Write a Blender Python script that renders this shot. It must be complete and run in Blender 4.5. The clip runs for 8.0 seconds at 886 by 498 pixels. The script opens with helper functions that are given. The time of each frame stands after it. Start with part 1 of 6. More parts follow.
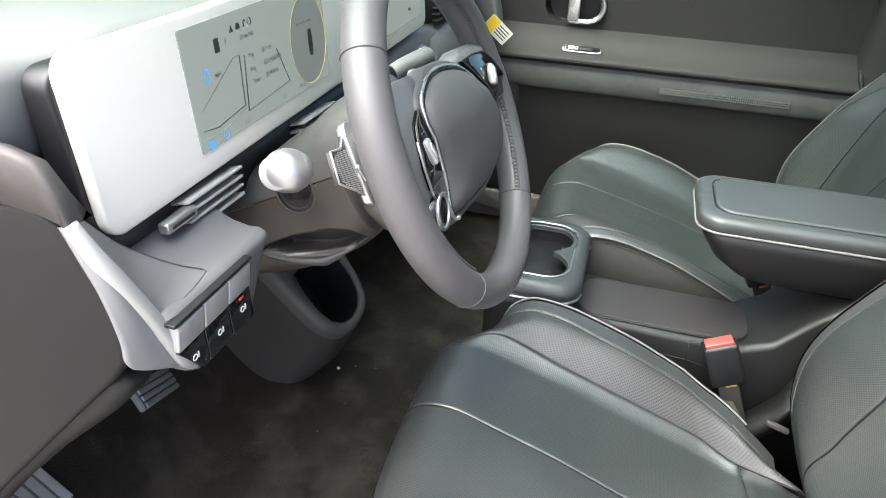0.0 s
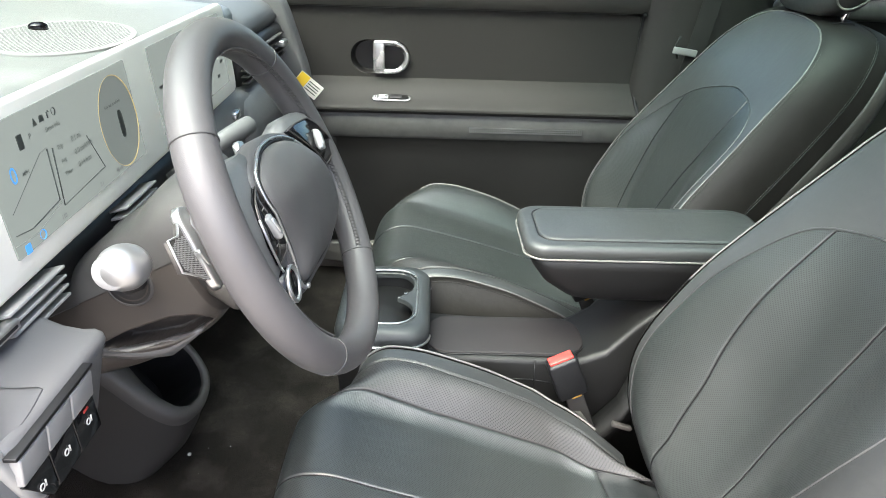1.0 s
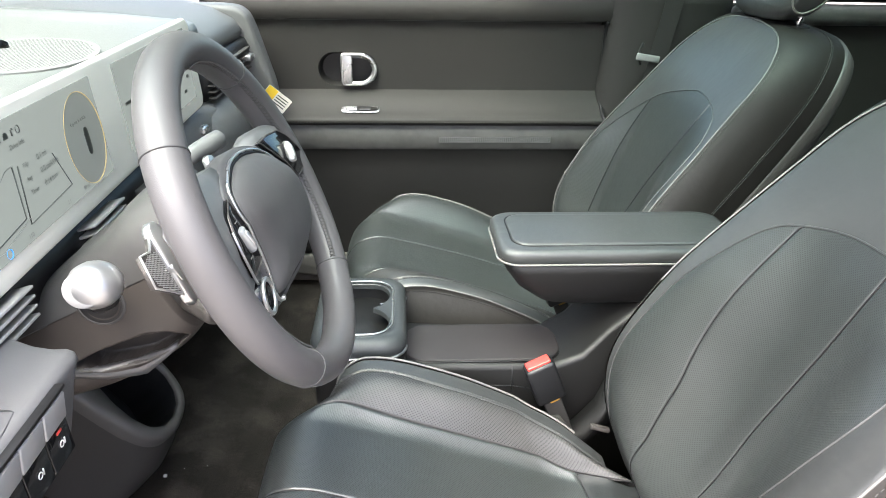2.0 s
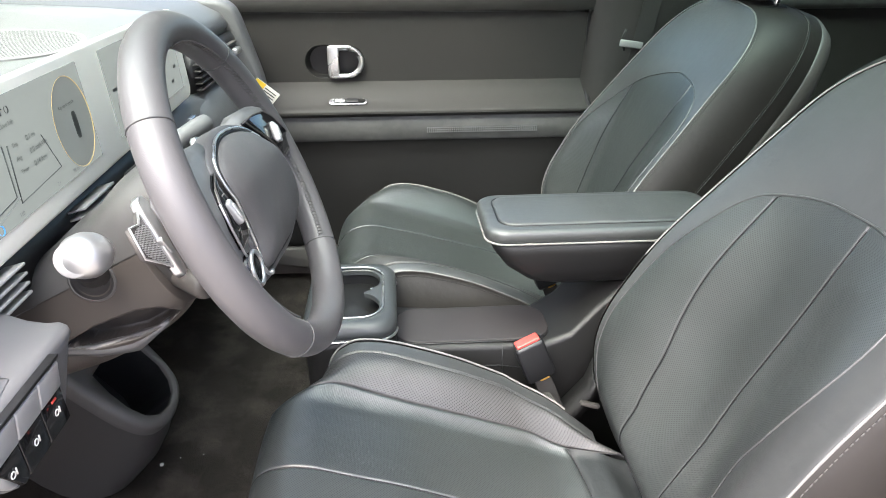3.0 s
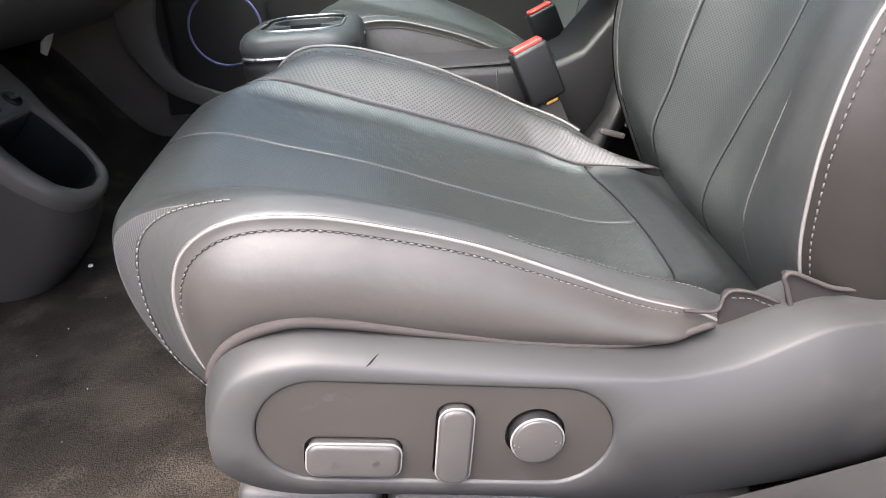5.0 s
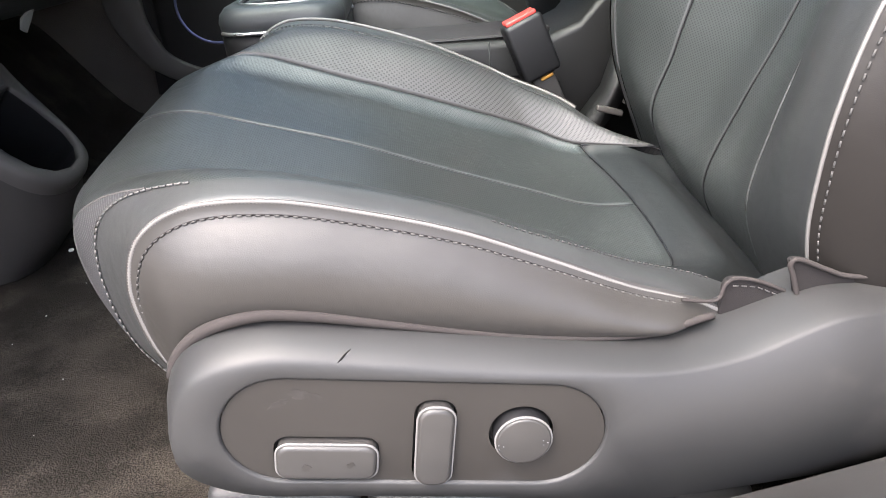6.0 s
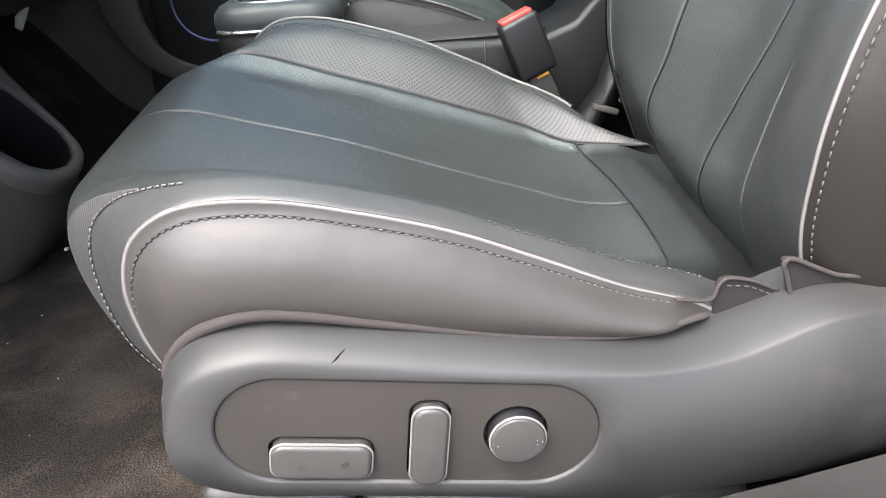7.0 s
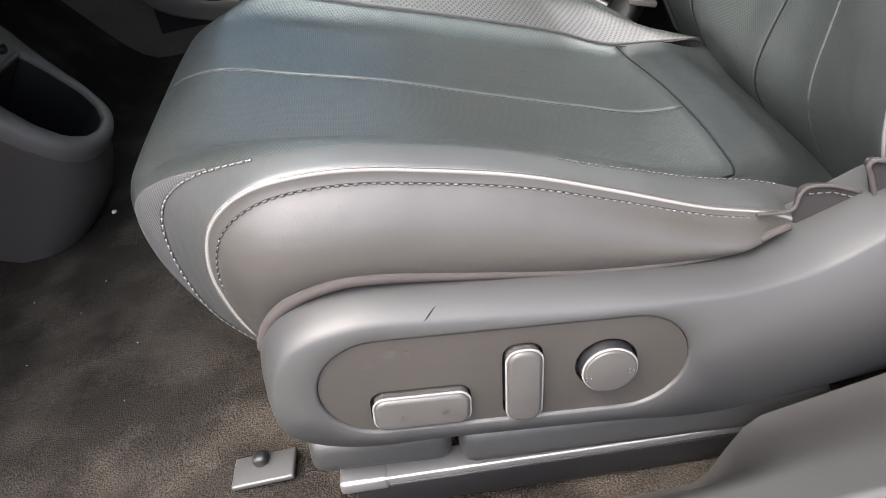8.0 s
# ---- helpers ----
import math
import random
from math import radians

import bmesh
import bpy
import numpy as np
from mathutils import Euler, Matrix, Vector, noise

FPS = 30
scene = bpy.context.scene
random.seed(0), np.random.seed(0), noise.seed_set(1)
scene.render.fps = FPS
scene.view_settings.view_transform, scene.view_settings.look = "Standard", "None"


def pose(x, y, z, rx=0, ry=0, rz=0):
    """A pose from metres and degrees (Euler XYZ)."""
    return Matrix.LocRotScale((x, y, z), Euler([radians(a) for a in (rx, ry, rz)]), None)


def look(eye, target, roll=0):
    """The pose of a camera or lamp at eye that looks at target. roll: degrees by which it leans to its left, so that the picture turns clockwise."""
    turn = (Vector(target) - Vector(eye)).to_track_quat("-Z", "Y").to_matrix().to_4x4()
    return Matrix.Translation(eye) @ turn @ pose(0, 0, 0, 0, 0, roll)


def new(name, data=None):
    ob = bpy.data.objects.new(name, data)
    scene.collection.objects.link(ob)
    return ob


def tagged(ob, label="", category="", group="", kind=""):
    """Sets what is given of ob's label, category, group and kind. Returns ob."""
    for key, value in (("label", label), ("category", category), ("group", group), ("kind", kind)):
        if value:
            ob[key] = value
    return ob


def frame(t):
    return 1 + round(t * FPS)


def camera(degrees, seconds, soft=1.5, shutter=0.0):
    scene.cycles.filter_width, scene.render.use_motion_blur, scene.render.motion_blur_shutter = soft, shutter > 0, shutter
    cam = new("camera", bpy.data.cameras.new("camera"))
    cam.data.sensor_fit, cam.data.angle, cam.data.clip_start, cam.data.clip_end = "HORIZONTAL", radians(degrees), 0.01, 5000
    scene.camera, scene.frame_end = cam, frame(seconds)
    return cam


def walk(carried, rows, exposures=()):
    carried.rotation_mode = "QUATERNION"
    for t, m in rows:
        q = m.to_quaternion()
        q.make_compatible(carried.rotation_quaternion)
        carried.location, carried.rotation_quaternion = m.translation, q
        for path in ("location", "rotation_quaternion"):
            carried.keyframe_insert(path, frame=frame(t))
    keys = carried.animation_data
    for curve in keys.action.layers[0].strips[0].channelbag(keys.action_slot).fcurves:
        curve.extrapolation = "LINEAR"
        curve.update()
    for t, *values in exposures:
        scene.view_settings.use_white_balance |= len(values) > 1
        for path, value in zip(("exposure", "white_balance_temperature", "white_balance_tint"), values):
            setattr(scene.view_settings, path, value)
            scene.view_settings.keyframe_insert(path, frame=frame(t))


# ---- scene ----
import functools
cam = camera(66.0, 8.0, 0.55)
PATH = [
    (0, (-0.264, -1.077, 0.925), (-0.703, 0.608, -0.059), 2.8),
    (0.5, (-0.28, -1.084, 0.951), (-0.411, 0.69, 0.038), 2.4),
    (1, (-0.285, -1.085, 0.951), (-0.244, 0.718, 0.087), 1.9),
    (1.5, (-0.288, -1.087, 0.95), (-0.175, 0.725, 0.112), 1.6),
    (3, (-0.279, -1.117, 0.927), (-0.141, 0.697, 0.095), 0.0),
    (3.2, (-0.273, -1.141, 0.893), (-0.114, 0.656, 0.029), -0.3),
    (3.5, (-0.259, -1.155, 0.799), (-0.073, 0.614, -0.117), 0.0),
    (3.8, (-0.238, -1.158, 0.647), (-0.104, 0.645, -0.208), -0.5),
    (4, (-0.233, -1.138, 0.581), (-0.124, 0.672, -0.263), -1.6),
    (4.1, (-0.238, -1.134, 0.557), (-0.129, 0.677, -0.283), -2.0),
    (4.2, (-0.24, -1.127, 0.539), (-0.133, 0.687, -0.295), -2.3),
    (4.5, (-0.24, -1.1, 0.481), (-0.143, 0.723, -0.337), -3.2),
    (5, (-0.231, -1.062, 0.442), (-0.149, 0.753, -0.394), -3.9),
    (6.5, (-0.212, -1.027, 0.429), (-0.14, 0.759, -0.469), -4.3),
    (7, (-0.212, -1.029, 0.431), (-0.134, 0.758, -0.464), -4.2),
    (7.5, (-0.213, -1.027, 0.431), (-0.134, 0.745, -0.493), -4.6),
    (7.8, (-0.217, -1.024, 0.436), (-0.195, 0.687, -0.6), -8.4),
    (8, (-0.242, -1.008, 0.461), (-0.274, 0.639, -0.674), -12.8),
]
EXPOSURES = [(0.0, 2.38, 6150, 7.0), (1.5, 2.54, 6250, 9.0), (3.0, 2.62, 6250, 12.0), (4.0, 2.68, 6250, 14.0), (5.0, 2.56, 6250, 14.0), (7.0, 2.4, 6150, 10.0), (8.0, 2.42, 6200, 10.0)]
walk(cam, [(t, look(eye, target, roll)) for t, eye, target, roll in PATH], EXPOSURES)

# ---- world, sun, exposure ----
world = bpy.data.worlds.new("World")
scene.world = world
world.use_nodes = True
wn, wl = world.node_tree.nodes, world.node_tree.links
sky = wn.new("ShaderNodeTexSky")
sky.sky_type, sky.sun_disc = "NISHITA", False
sky.sun_elevation, sky.sun_rotation = radians(60), radians(219)
sky.air_density, sky.dust_density, sky.ozone_density = 0.65, 6.5, 0.1
wn["Background"].inputs["Strength"].default_value = 0.15
wl.new(sky.outputs["Color"], wn["Background"].inputs["Color"])
sun_data = bpy.data.lights.new("sun", "SUN")
sun_data.energy, sun_data.angle, sun_data.color = 1.5, radians(90), (1.0, 0.98, 0.945)
sun = new("sun", sun_data)
sun.matrix_world = look((-1.05, -1.3, 2.9), (0, 0, 0))


# ---- materials ----
def nodes_of(name, rough=0.5, metal=0.0, color=(0.5, 0.5, 0.5)):
    m = bpy.data.materials.new(name)
    m.use_nodes = True
    b = m.node_tree.nodes["Principled BSDF"]
    b.inputs["Base Color"].default_value = (*color, 1)
    b.inputs["Roughness"].default_value = rough
    b.inputs["Metallic"].default_value = metal
    return m, m.node_tree.nodes, m.node_tree.links, b


def surface(name, color, rough=0.5, metal=0.0, grain=900.0, bump=0.15, vary=0.12, stain=6.0, dirt=None, dirt_at=0.6, spec=0.5, depth=0.0006, speck=0.0, wave=0.0):
    """Painted, moulded or woven stuff: fine grain in the relief, broad drift in tone and gloss, and dirt in patches."""
    m, n, l, b = nodes_of(name, rough, metal, color)
    b.inputs["Specular IOR Level"].default_value = spec
    co = n.new("ShaderNodeTexCoord")
    fine, broad = n.new("ShaderNodeTexNoise"), n.new("ShaderNodeTexNoise")
    for tex, scale, detail in ((fine, grain, 2.0), (broad, stain, 5.0)):
        tex.inputs["Scale"].default_value, tex.inputs["Detail"].default_value = scale, detail
        l.new(co.outputs["Object"], tex.inputs["Vector"])
    tone = n.new("ShaderNodeMapRange")
    tone.inputs["To Min"].default_value, tone.inputs["To Max"].default_value = 1 - vary, 1 + vary
    tone.inputs["From Min"].default_value, tone.inputs["From Max"].default_value = 0.3, 0.7
    l.new(broad.outputs["Fac"], tone.inputs["Value"])
    mul = n.new("ShaderNodeVectorMath")
    mul.operation = "SCALE"
    mul.inputs[0].default_value = color
    l.new(tone.outputs["Result"], mul.inputs["Scale"])
    out = mul.outputs["Vector"]
    if dirt:
        ramp = n.new("ShaderNodeMapRange")
        ramp.inputs["From Min"].default_value, ramp.inputs["From Max"].default_value = dirt_at, dirt_at + 0.18
        mott = n.new("ShaderNodeTexNoise")
        mott.inputs["Scale"].default_value, mott.inputs["Detail"].default_value = stain * 1.7, 6.0
        l.new(co.outputs["Object"], mott.inputs["Vector"])
        l.new(mott.outputs["Fac"], ramp.inputs["Value"])
        mix = n.new("ShaderNodeMix")
        mix.data_type = "RGBA"
        mix.inputs["B"].default_value = (*dirt, 1)
        l.new(ramp.outputs["Result"], mix.inputs["Factor"])
        l.new(out, mix.inputs["A"])
        out = mix.outputs["Result"]
    if speck:
        sp, fleck = n.new("ShaderNodeMapRange"), n.new("ShaderNodeVectorMath")
        sp.inputs["From Min"].default_value, sp.inputs["From Max"].default_value = 0.35, 0.65
        sp.inputs["To Min"].default_value, sp.inputs["To Max"].default_value = 1 - speck, 1 + speck
        fleck.operation = "SCALE"
        l.new(fine.outputs["Fac"], sp.inputs["Value"])
        l.new(out, fleck.inputs[0])
        l.new(sp.outputs["Result"], fleck.inputs["Scale"])
        out = fleck.outputs["Vector"]
    l.new(out, b.inputs["Base Color"])
    gloss = n.new("ShaderNodeMapRange")
    gloss.inputs["To Min"].default_value, gloss.inputs["To Max"].default_value = max(0, rough - 0.06), min(1, rough + 0.06)
    l.new(broad.outputs["Fac"], gloss.inputs["Value"])
    l.new(gloss.outputs["Result"], b.inputs["Roughness"])
    if bump:
        bp = n.new("ShaderNodeBump")
        bp.inputs["Strength"].default_value, bp.inputs["Distance"].default_value = bump, depth
        l.new(fine.outputs["Fac"], bp.inputs["Height"])
        l.new(bp.outputs["Normal"], b.inputs["Normal"])
        if wave:
            soft, wv = n.new("ShaderNodeTexNoise"), n.new("ShaderNodeBump")
            soft.inputs["Scale"].default_value, soft.inputs["Detail"].default_value = 22.0, 3.0
            wv.inputs["Strength"].default_value, wv.inputs["Distance"].default_value = 1.0, wave
            l.new(co.outputs["Object"], soft.inputs["Vector"])
            l.new(soft.outputs["Fac"], wv.inputs["Height"])
            l.new(wv.outputs["Normal"], bp.inputs["Normal"])
    return m


def perforated(name, color, rough, pitch=0.0042, hole=0.26, stagger=True, inside=0.06, stretch=1.0, spec=0.5):
    """Leather with rows of small punched holes, laid out in metres by the panel's own unwrapping."""
    m = surface(name, color, rough, grain=1400, bump=0.12, vary=0.1, stain=7, wave=0.0016, spec=spec)
    n, l = m.node_tree.nodes, m.node_tree.links
    b = n["Principled BSDF"]
    uv, rim = n.new("ShaderNodeUVMap"), n.new("ShaderNodeUVMap")
    uv.uv_map, rim.uv_map = "metres", "rim"
    sc = n.new("ShaderNodeVectorMath")
    sc.operation = "SCALE"
    sc.inputs["Scale"].default_value = 1 / pitch
    l.new(uv.outputs["UV"], sc.inputs[0])
    if stagger:
        rot = n.new("ShaderNodeVectorRotate")
        rot.inputs["Angle"].default_value = radians(45)
        l.new(sc.outputs["Vector"], rot.inputs["Vector"])
        src = rot.outputs["Vector"]
    else:
        src = sc.outputs["Vector"]
    fr = n.new("ShaderNodeVectorMath")
    fr.operation = "FRACTION"
    l.new(src, fr.inputs[0])
    ds = n.new("ShaderNodeVectorMath")
    ds.operation = "DISTANCE"
    ds.inputs[1].default_value = (0.5, 0.5, 0)
    flat = n.new("ShaderNodeVectorMath")
    flat.operation = "MULTIPLY"
    flat.inputs[1].default_value = (1, stretch, 0)
    ds.inputs[1].default_value = (0.5, 0.5 * stretch, 0)
    l.new(fr.outputs["Vector"], flat.inputs[0])
    l.new(flat.outputs["Vector"], ds.inputs[0])
    dot = n.new("ShaderNodeMapRange")
    dot.inputs["From Min"].default_value, dot.inputs["From Max"].default_value = hole * 0.7, hole * 1.2
    dot.inputs["To Min"].default_value, dot.inputs["To Max"].default_value = 0.0, 1.0
    l.new(ds.outputs["Value"], dot.inputs["Value"])
    # no holes along the sewn rims
    apart, plain, most = n.new("ShaderNodeSeparateXYZ"), n.new("ShaderNodeMapRange"), n.new("ShaderNodeMath")
    plain.inputs["From Min"].default_value, plain.inputs["From Max"].default_value = 0.0030, 0.0045
    plain.inputs["To Min"].default_value, plain.inputs["To Max"].default_value = 1.0, 0.0
    most.operation = "MAXIMUM"
    l.new(rim.outputs["UV"], apart.inputs["Vector"])
    l.new(apart.outputs["X"], plain.inputs["Value"])
    l.new(plain.outputs["Result"], most.inputs[0])
    l.new(dot.outputs["Result"], most.inputs[1])
    mix = n.new("ShaderNodeMix")
    mix.data_type = "RGBA"
    mix.inputs["A"].default_value = (color[0] * inside, color[1] * inside, color[2] * inside, 1)
    old = b.inputs["Base Color"].links[0].from_socket
    l.new(old, mix.inputs["B"])
    l.new(most.outputs["Value"], mix.inputs["Factor"])
    l.new(mix.outputs["Result"], b.inputs["Base Color"])
    bp2 = n.new("ShaderNodeBump")
    bp2.inputs["Strength"].default_value, bp2.inputs["Distance"].default_value = 0.25, 0.0005
    l.new(most.outputs["Value"], bp2.inputs["Height"])
    l.new(b.inputs["Normal"].links[0].from_socket, bp2.inputs["Normal"])
    l.new(bp2.outputs["Normal"], b.inputs["Normal"])
    return m


# seat leather darkened in colour for the shade towards the backrest crease
M_STRIP_SHADED = surface("shaded_strip_leather", (0.0135, 0.0155, 0.016), 0.58, grain=1500, bump=0.14, vary=0.09, stain=7, wave=0.0018, spec=0.4, dirt=(0.021, 0.022, 0.022), dirt_at=0.56)
# seat leather dimmed in colour for weak reflections on the outer backrest band
M_BAND_DIMMED = surface("dimmed_band_leather", (0.037, 0.039, 0.039), 0.38, grain=1500, bump=0.14, vary=0.09, stain=7, wave=0.0018, spec=0.5)
M_LEATHER = surface("seat_leather", (0.048, 0.0495, 0.0495), 0.38, grain=1500, bump=0.14, vary=0.09, stain=7, wave=0.0018, spec=0.65)
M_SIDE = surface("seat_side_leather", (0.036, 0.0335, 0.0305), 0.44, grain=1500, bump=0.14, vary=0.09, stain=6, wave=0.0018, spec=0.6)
M_PERF = perforated("perforated_leather", (0.050, 0.0485, 0.0475), 0.38, pitch=0.0037, hole=0.27, inside=0.05, spec=0.6)
# green cast in this grey is the green glass reflection, put into the colour
M_PERF_FINE = perforated("finely_perforated_leather", (0.038, 0.0425, 0.0415), 0.35, pitch=0.0029, hole=0.29, inside=0.14, spec=1.0)
M_WEAVE = perforated("dashed_front_fabric", (0.034, 0.034, 0.035), 0.6, pitch=0.0032, hole=0.21, stagger=True, inside=3.2, stretch=0.5)
M_PIPING = surface("light_piping", (0.17, 0.164, 0.157), 0.4, grain=800, bump=0.3, vary=0.08)
M_THREAD = surface("grey_thread", (0.062, 0.060, 0.058), 0.65, grain=1200, bump=0.2)
M_PALETHREAD = surface("pale_thread", (0.13, 0.126, 0.122), 0.65, grain=1200, bump=0.2)
M_DARKTHREAD = surface("dark_thread", (0.05, 0.05, 0.05), 0.6, grain=1200, bump=0.2)
M_WELT = surface("grey_felt_welt", (0.044, 0.0385, 0.037), 0.9, grain=1500, bump=0.6, spec=0.2)
# darker copy of the seat leather; its colour holds the backrest flank's shade
M_BACKSIDE_SHADED = surface("shaded_backrest_side_leather", (0.0155, 0.0137, 0.0123), 0.55, grain=1500, bump=0.14, vary=0.09, stain=6, wave=0.0018, spec=0.3)
M_SWITCH_EDGE = surface("switch_edge_plastic", (0.16, 0.157, 0.153), 0.3, bump=0.03, vary=0.05)
M_CUP = surface("cup_holder_grey", (0.040, 0.043, 0.045), 0.4, grain=1600, bump=0.25, vary=0.1, stain=5)
M_SILL = surface("sill_plastic", (0.019, 0.0185, 0.018), 0.45, grain=2000, bump=0.25, vary=0.12, stain=5, dirt=(0.034, 0.032, 0.030), dirt_at=0.60)
M_STALK = surface("stalk_satin_silver", (0.46, 0.46, 0.46), 0.36, metal=0.85, grain=900, bump=0.03, vary=0.05)
M_FELT = surface("dark_felt", (0.021, 0.019, 0.019), 0.9, grain=1500, bump=0.6, spec=0.2)
M_SHELL = surface("seat_shield_plastic", (0.031, 0.031, 0.031), 0.47, grain=2200, bump=0.2, vary=0.08, stain=5, dirt=(0.075, 0.07, 0.066), dirt_at=0.60)
M_SHELL_IN = surface("switch_plate_plastic", (0.028, 0.0255, 0.023), 0.38, grain=2600, bump=0.1, vary=0.12, stain=9, dirt=(0.045, 0.043, 0.042), dirt_at=0.66)
M_SWITCH = surface("switch_plastic", (0.044, 0.042, 0.040), 0.36, grain=2600, bump=0.1, vary=0.10, stain=40)
M_BLACK = surface("black_plastic", (0.009, 0.009, 0.01), 0.45, grain=1500, bump=0.15)
M_GLOSS = surface("piano_black", (0.008, 0.008, 0.009), 0.08, bump=0)
M_TRIM = surface("dark_trim_plastic", (0.056, 0.0505, 0.0475), 0.5, grain=1800, bump=0.3, vary=0.1, stain=4)
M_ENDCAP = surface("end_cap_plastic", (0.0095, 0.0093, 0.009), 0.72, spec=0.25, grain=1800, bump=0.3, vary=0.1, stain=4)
# pod top paled in colour to stand in for light reaching the footwell
M_POD_PALED = surface("paled_pod_plastic", (0.100, 0.092, 0.085), 0.48, grain=1800, bump=0.3, vary=0.1, stain=4)
M_KNEE = surface("brown_knee_plastic", (0.046, 0.0395, 0.035), 0.5, grain=1800, bump=0.3, vary=0.1, stain=4)
M_SHROUD = surface("column_shroud_plastic", (0.062, 0.060, 0.059), 0.5, grain=1800, bump=0.3, vary=0.08, stain=4)
M_CONSOLE = surface("console_black_plastic", (0.011, 0.0107, 0.0107), 0.5, grain=1800, bump=0.2, vary=0.1, stain=5, spec=0.4)
M_DASH = surface("dash_grey_plastic", (0.115, 0.116, 0.12), 0.5, grain=1800, bump=0.3, vary=0.07, stain=4)
M_DASHTOP = surface("dash_top_grey", (0.19, 0.195, 0.19), 0.42, grain=1500, bump=0.3, vary=0.10, stain=3, dirt=(0.27, 0.27, 0.26), dirt_at=0.54)
M_DOOR = surface("door_panel_grey", (0.027, 0.0255, 0.024), 0.66, spec=0.35, grain=1600, bump=0.3, vary=0.07, stain=3)
M_DOORLOW = surface("door_lower_plastic", (0.012, 0.011, 0.0105), 0.6, grain=1600, bump=0.3)
M_DOORSTRIP = surface("door_strip_grey", (0.088, 0.0865, 0.085), 0.45, grain=500, bump=0.2, vary=0.18, stain=30)
M_BUTTON = surface("silver_button_paint", (0.42, 0.42, 0.42), 0.32, metal=0.4, bump=0.03, vary=0.05)
M_GRILLE = surface("pale_grille", (0.34, 0.34, 0.33), 0.45, grain=1500, bump=0.1, vary=0.05)
M_SILVER = surface("satin_silver", (0.62, 0.62, 0.62), 0.28, metal=0.9, grain=900, bump=0.03, vary=0.04)
M_CHROME = surface("bright_chrome", (0.8, 0.8, 0.8), 0.12, metal=1.0, bump=0, vary=0.02)
M_WHITE = surface("white_bezel", (0.78, 0.765, 0.71), 0.35, grain=1500, bump=0.05, vary=0.03, stain=5)
M_WHEEL = surface("wheel_leather", (0.08, 0.077, 0.079), 0.42, grain=1300, bump=0.22, vary=0.08, stain=9)
M_HUB = surface("airbag_cover", (0.075, 0.073, 0.074), 0.55, grain=900, bump=0.5, vary=0.08, stain=14, speck=0.12)
M_SPOKE = surface("wheel_spoke_grey", (0.135, 0.136, 0.137), 0.42, grain=1500, bump=0.15, vary=0.06)
M_CARPET = surface("dark_carpet", (0.031, 0.0268, 0.023), 0.95, speck=0.5, grain=560, bump=1.0, vary=0.25, stain=7, dirt=(0.062, 0.053, 0.0445), dirt_at=0.48, spec=0.1, depth=0.004)
M_RED = surface("red_button", (0.62, 0.06, 0.05), 0.35, bump=0.05, vary=0.05)
M_WEB = surface("belt_webbing", (0.026, 0.0245, 0.024), 0.7, grain=700, bump=0.5)
M_YELLOW = surface("yellow_label", (0.80, 0.55, 0.03), 0.5, bump=0.05)
M_PAPER = surface("paper_label", (0.75, 0.74, 0.70), 0.55, bump=0.05)
M_INK = surface("dark_ink", (0.05, 0.05, 0.05), 0.5, bump=0)
# black carpet paled in colour to make up for missing light under the dash
M_KICK_PALED = surface("paled_footwell_carpet", (0.16, 0.142, 0.124), 0.95, grain=700, bump=0.8, vary=0.2, stain=6, spec=0.1, depth=0.003, speck=0.4)
M_BRACKET = surface("dark_zinc", (0.12, 0.12, 0.12), 0.45, metal=0.6, grain=300, bump=0.1)
M_STEEL = surface("galvanised_steel", (0.32, 0.32, 0.32), 0.4, metal=0.8, grain=300, bump=0.1)
M_CREAM = surface("headliner_cloth", (0.62, 0.60, 0.56), 0.9, grain=900, bump=0.4, spec=0.2)
M_GROUND = surface("worn_concrete", (0.22, 0.205, 0.185), 0.9, grain=120, bump=0.6, vary=0.25, stain=2, depth=0.004)
M_PAINT = surface("car_body_paint", (0.55, 0.55, 0.54), 0.25, bump=0, vary=0.02)


def tinted_glass(name, tint):
    """Thin green-tinted car glass that lets daylight through."""
    m = bpy.data.materials.new(name)
    m.use_nodes = True
    n, l = m.node_tree.nodes, m.node_tree.links
    n.remove(n["Principled BSDF"])
    clear, shine, mix, fres = n.new("ShaderNodeBsdfTransparent"), n.new("ShaderNodeBsdfGlossy"), n.new("ShaderNodeMixShader"), n.new("ShaderNodeFresnel")
    clear.inputs["Color"].default_value = (*tint, 1)
    shine.inputs["Roughness"].default_value = 0.02
    l.new(fres.outputs["Fac"], mix.inputs["Fac"])
    l.new(clear.outputs["BSDF"], mix.inputs[1])
    l.new(shine.outputs["BSDF"], mix.inputs[2])
    l.new(mix.outputs["Shader"], n["Material Output"].inputs["Surface"])
    return m


M_GLASS = tinted_glass("green_tinted_glass", (0.885, 0.95, 0.92))
# tint picked for the teal sheen that the roof light gives the seats
M_ROOFGLASS = tinted_glass("grey_green_roof_glass", (0.62, 0.75, 0.71))
M_SIDEGLASS = tinted_glass("green_side_glass", (0.82, 0.93, 0.89))
M_PRIVACY = tinted_glass("dark_privacy_glass", (0.06, 0.07, 0.065))


# ---- building helpers ----
def thing(name, label, category, group="", kind=""):
    return tagged(new(name), label, category, group, kind)


def part(name, bm, material, parent=None, label="", smooth=True):
    me = bpy.data.meshes.new(name)
    for f in bm.faces:
        f.smooth = smooth
    bm.to_mesh(me)
    bm.free()
    me.materials.append(material)
    ob = new(name, me)
    if parent is not None:
        ob.parent = parent
    if label:
        ob["label"] = label
    return ob


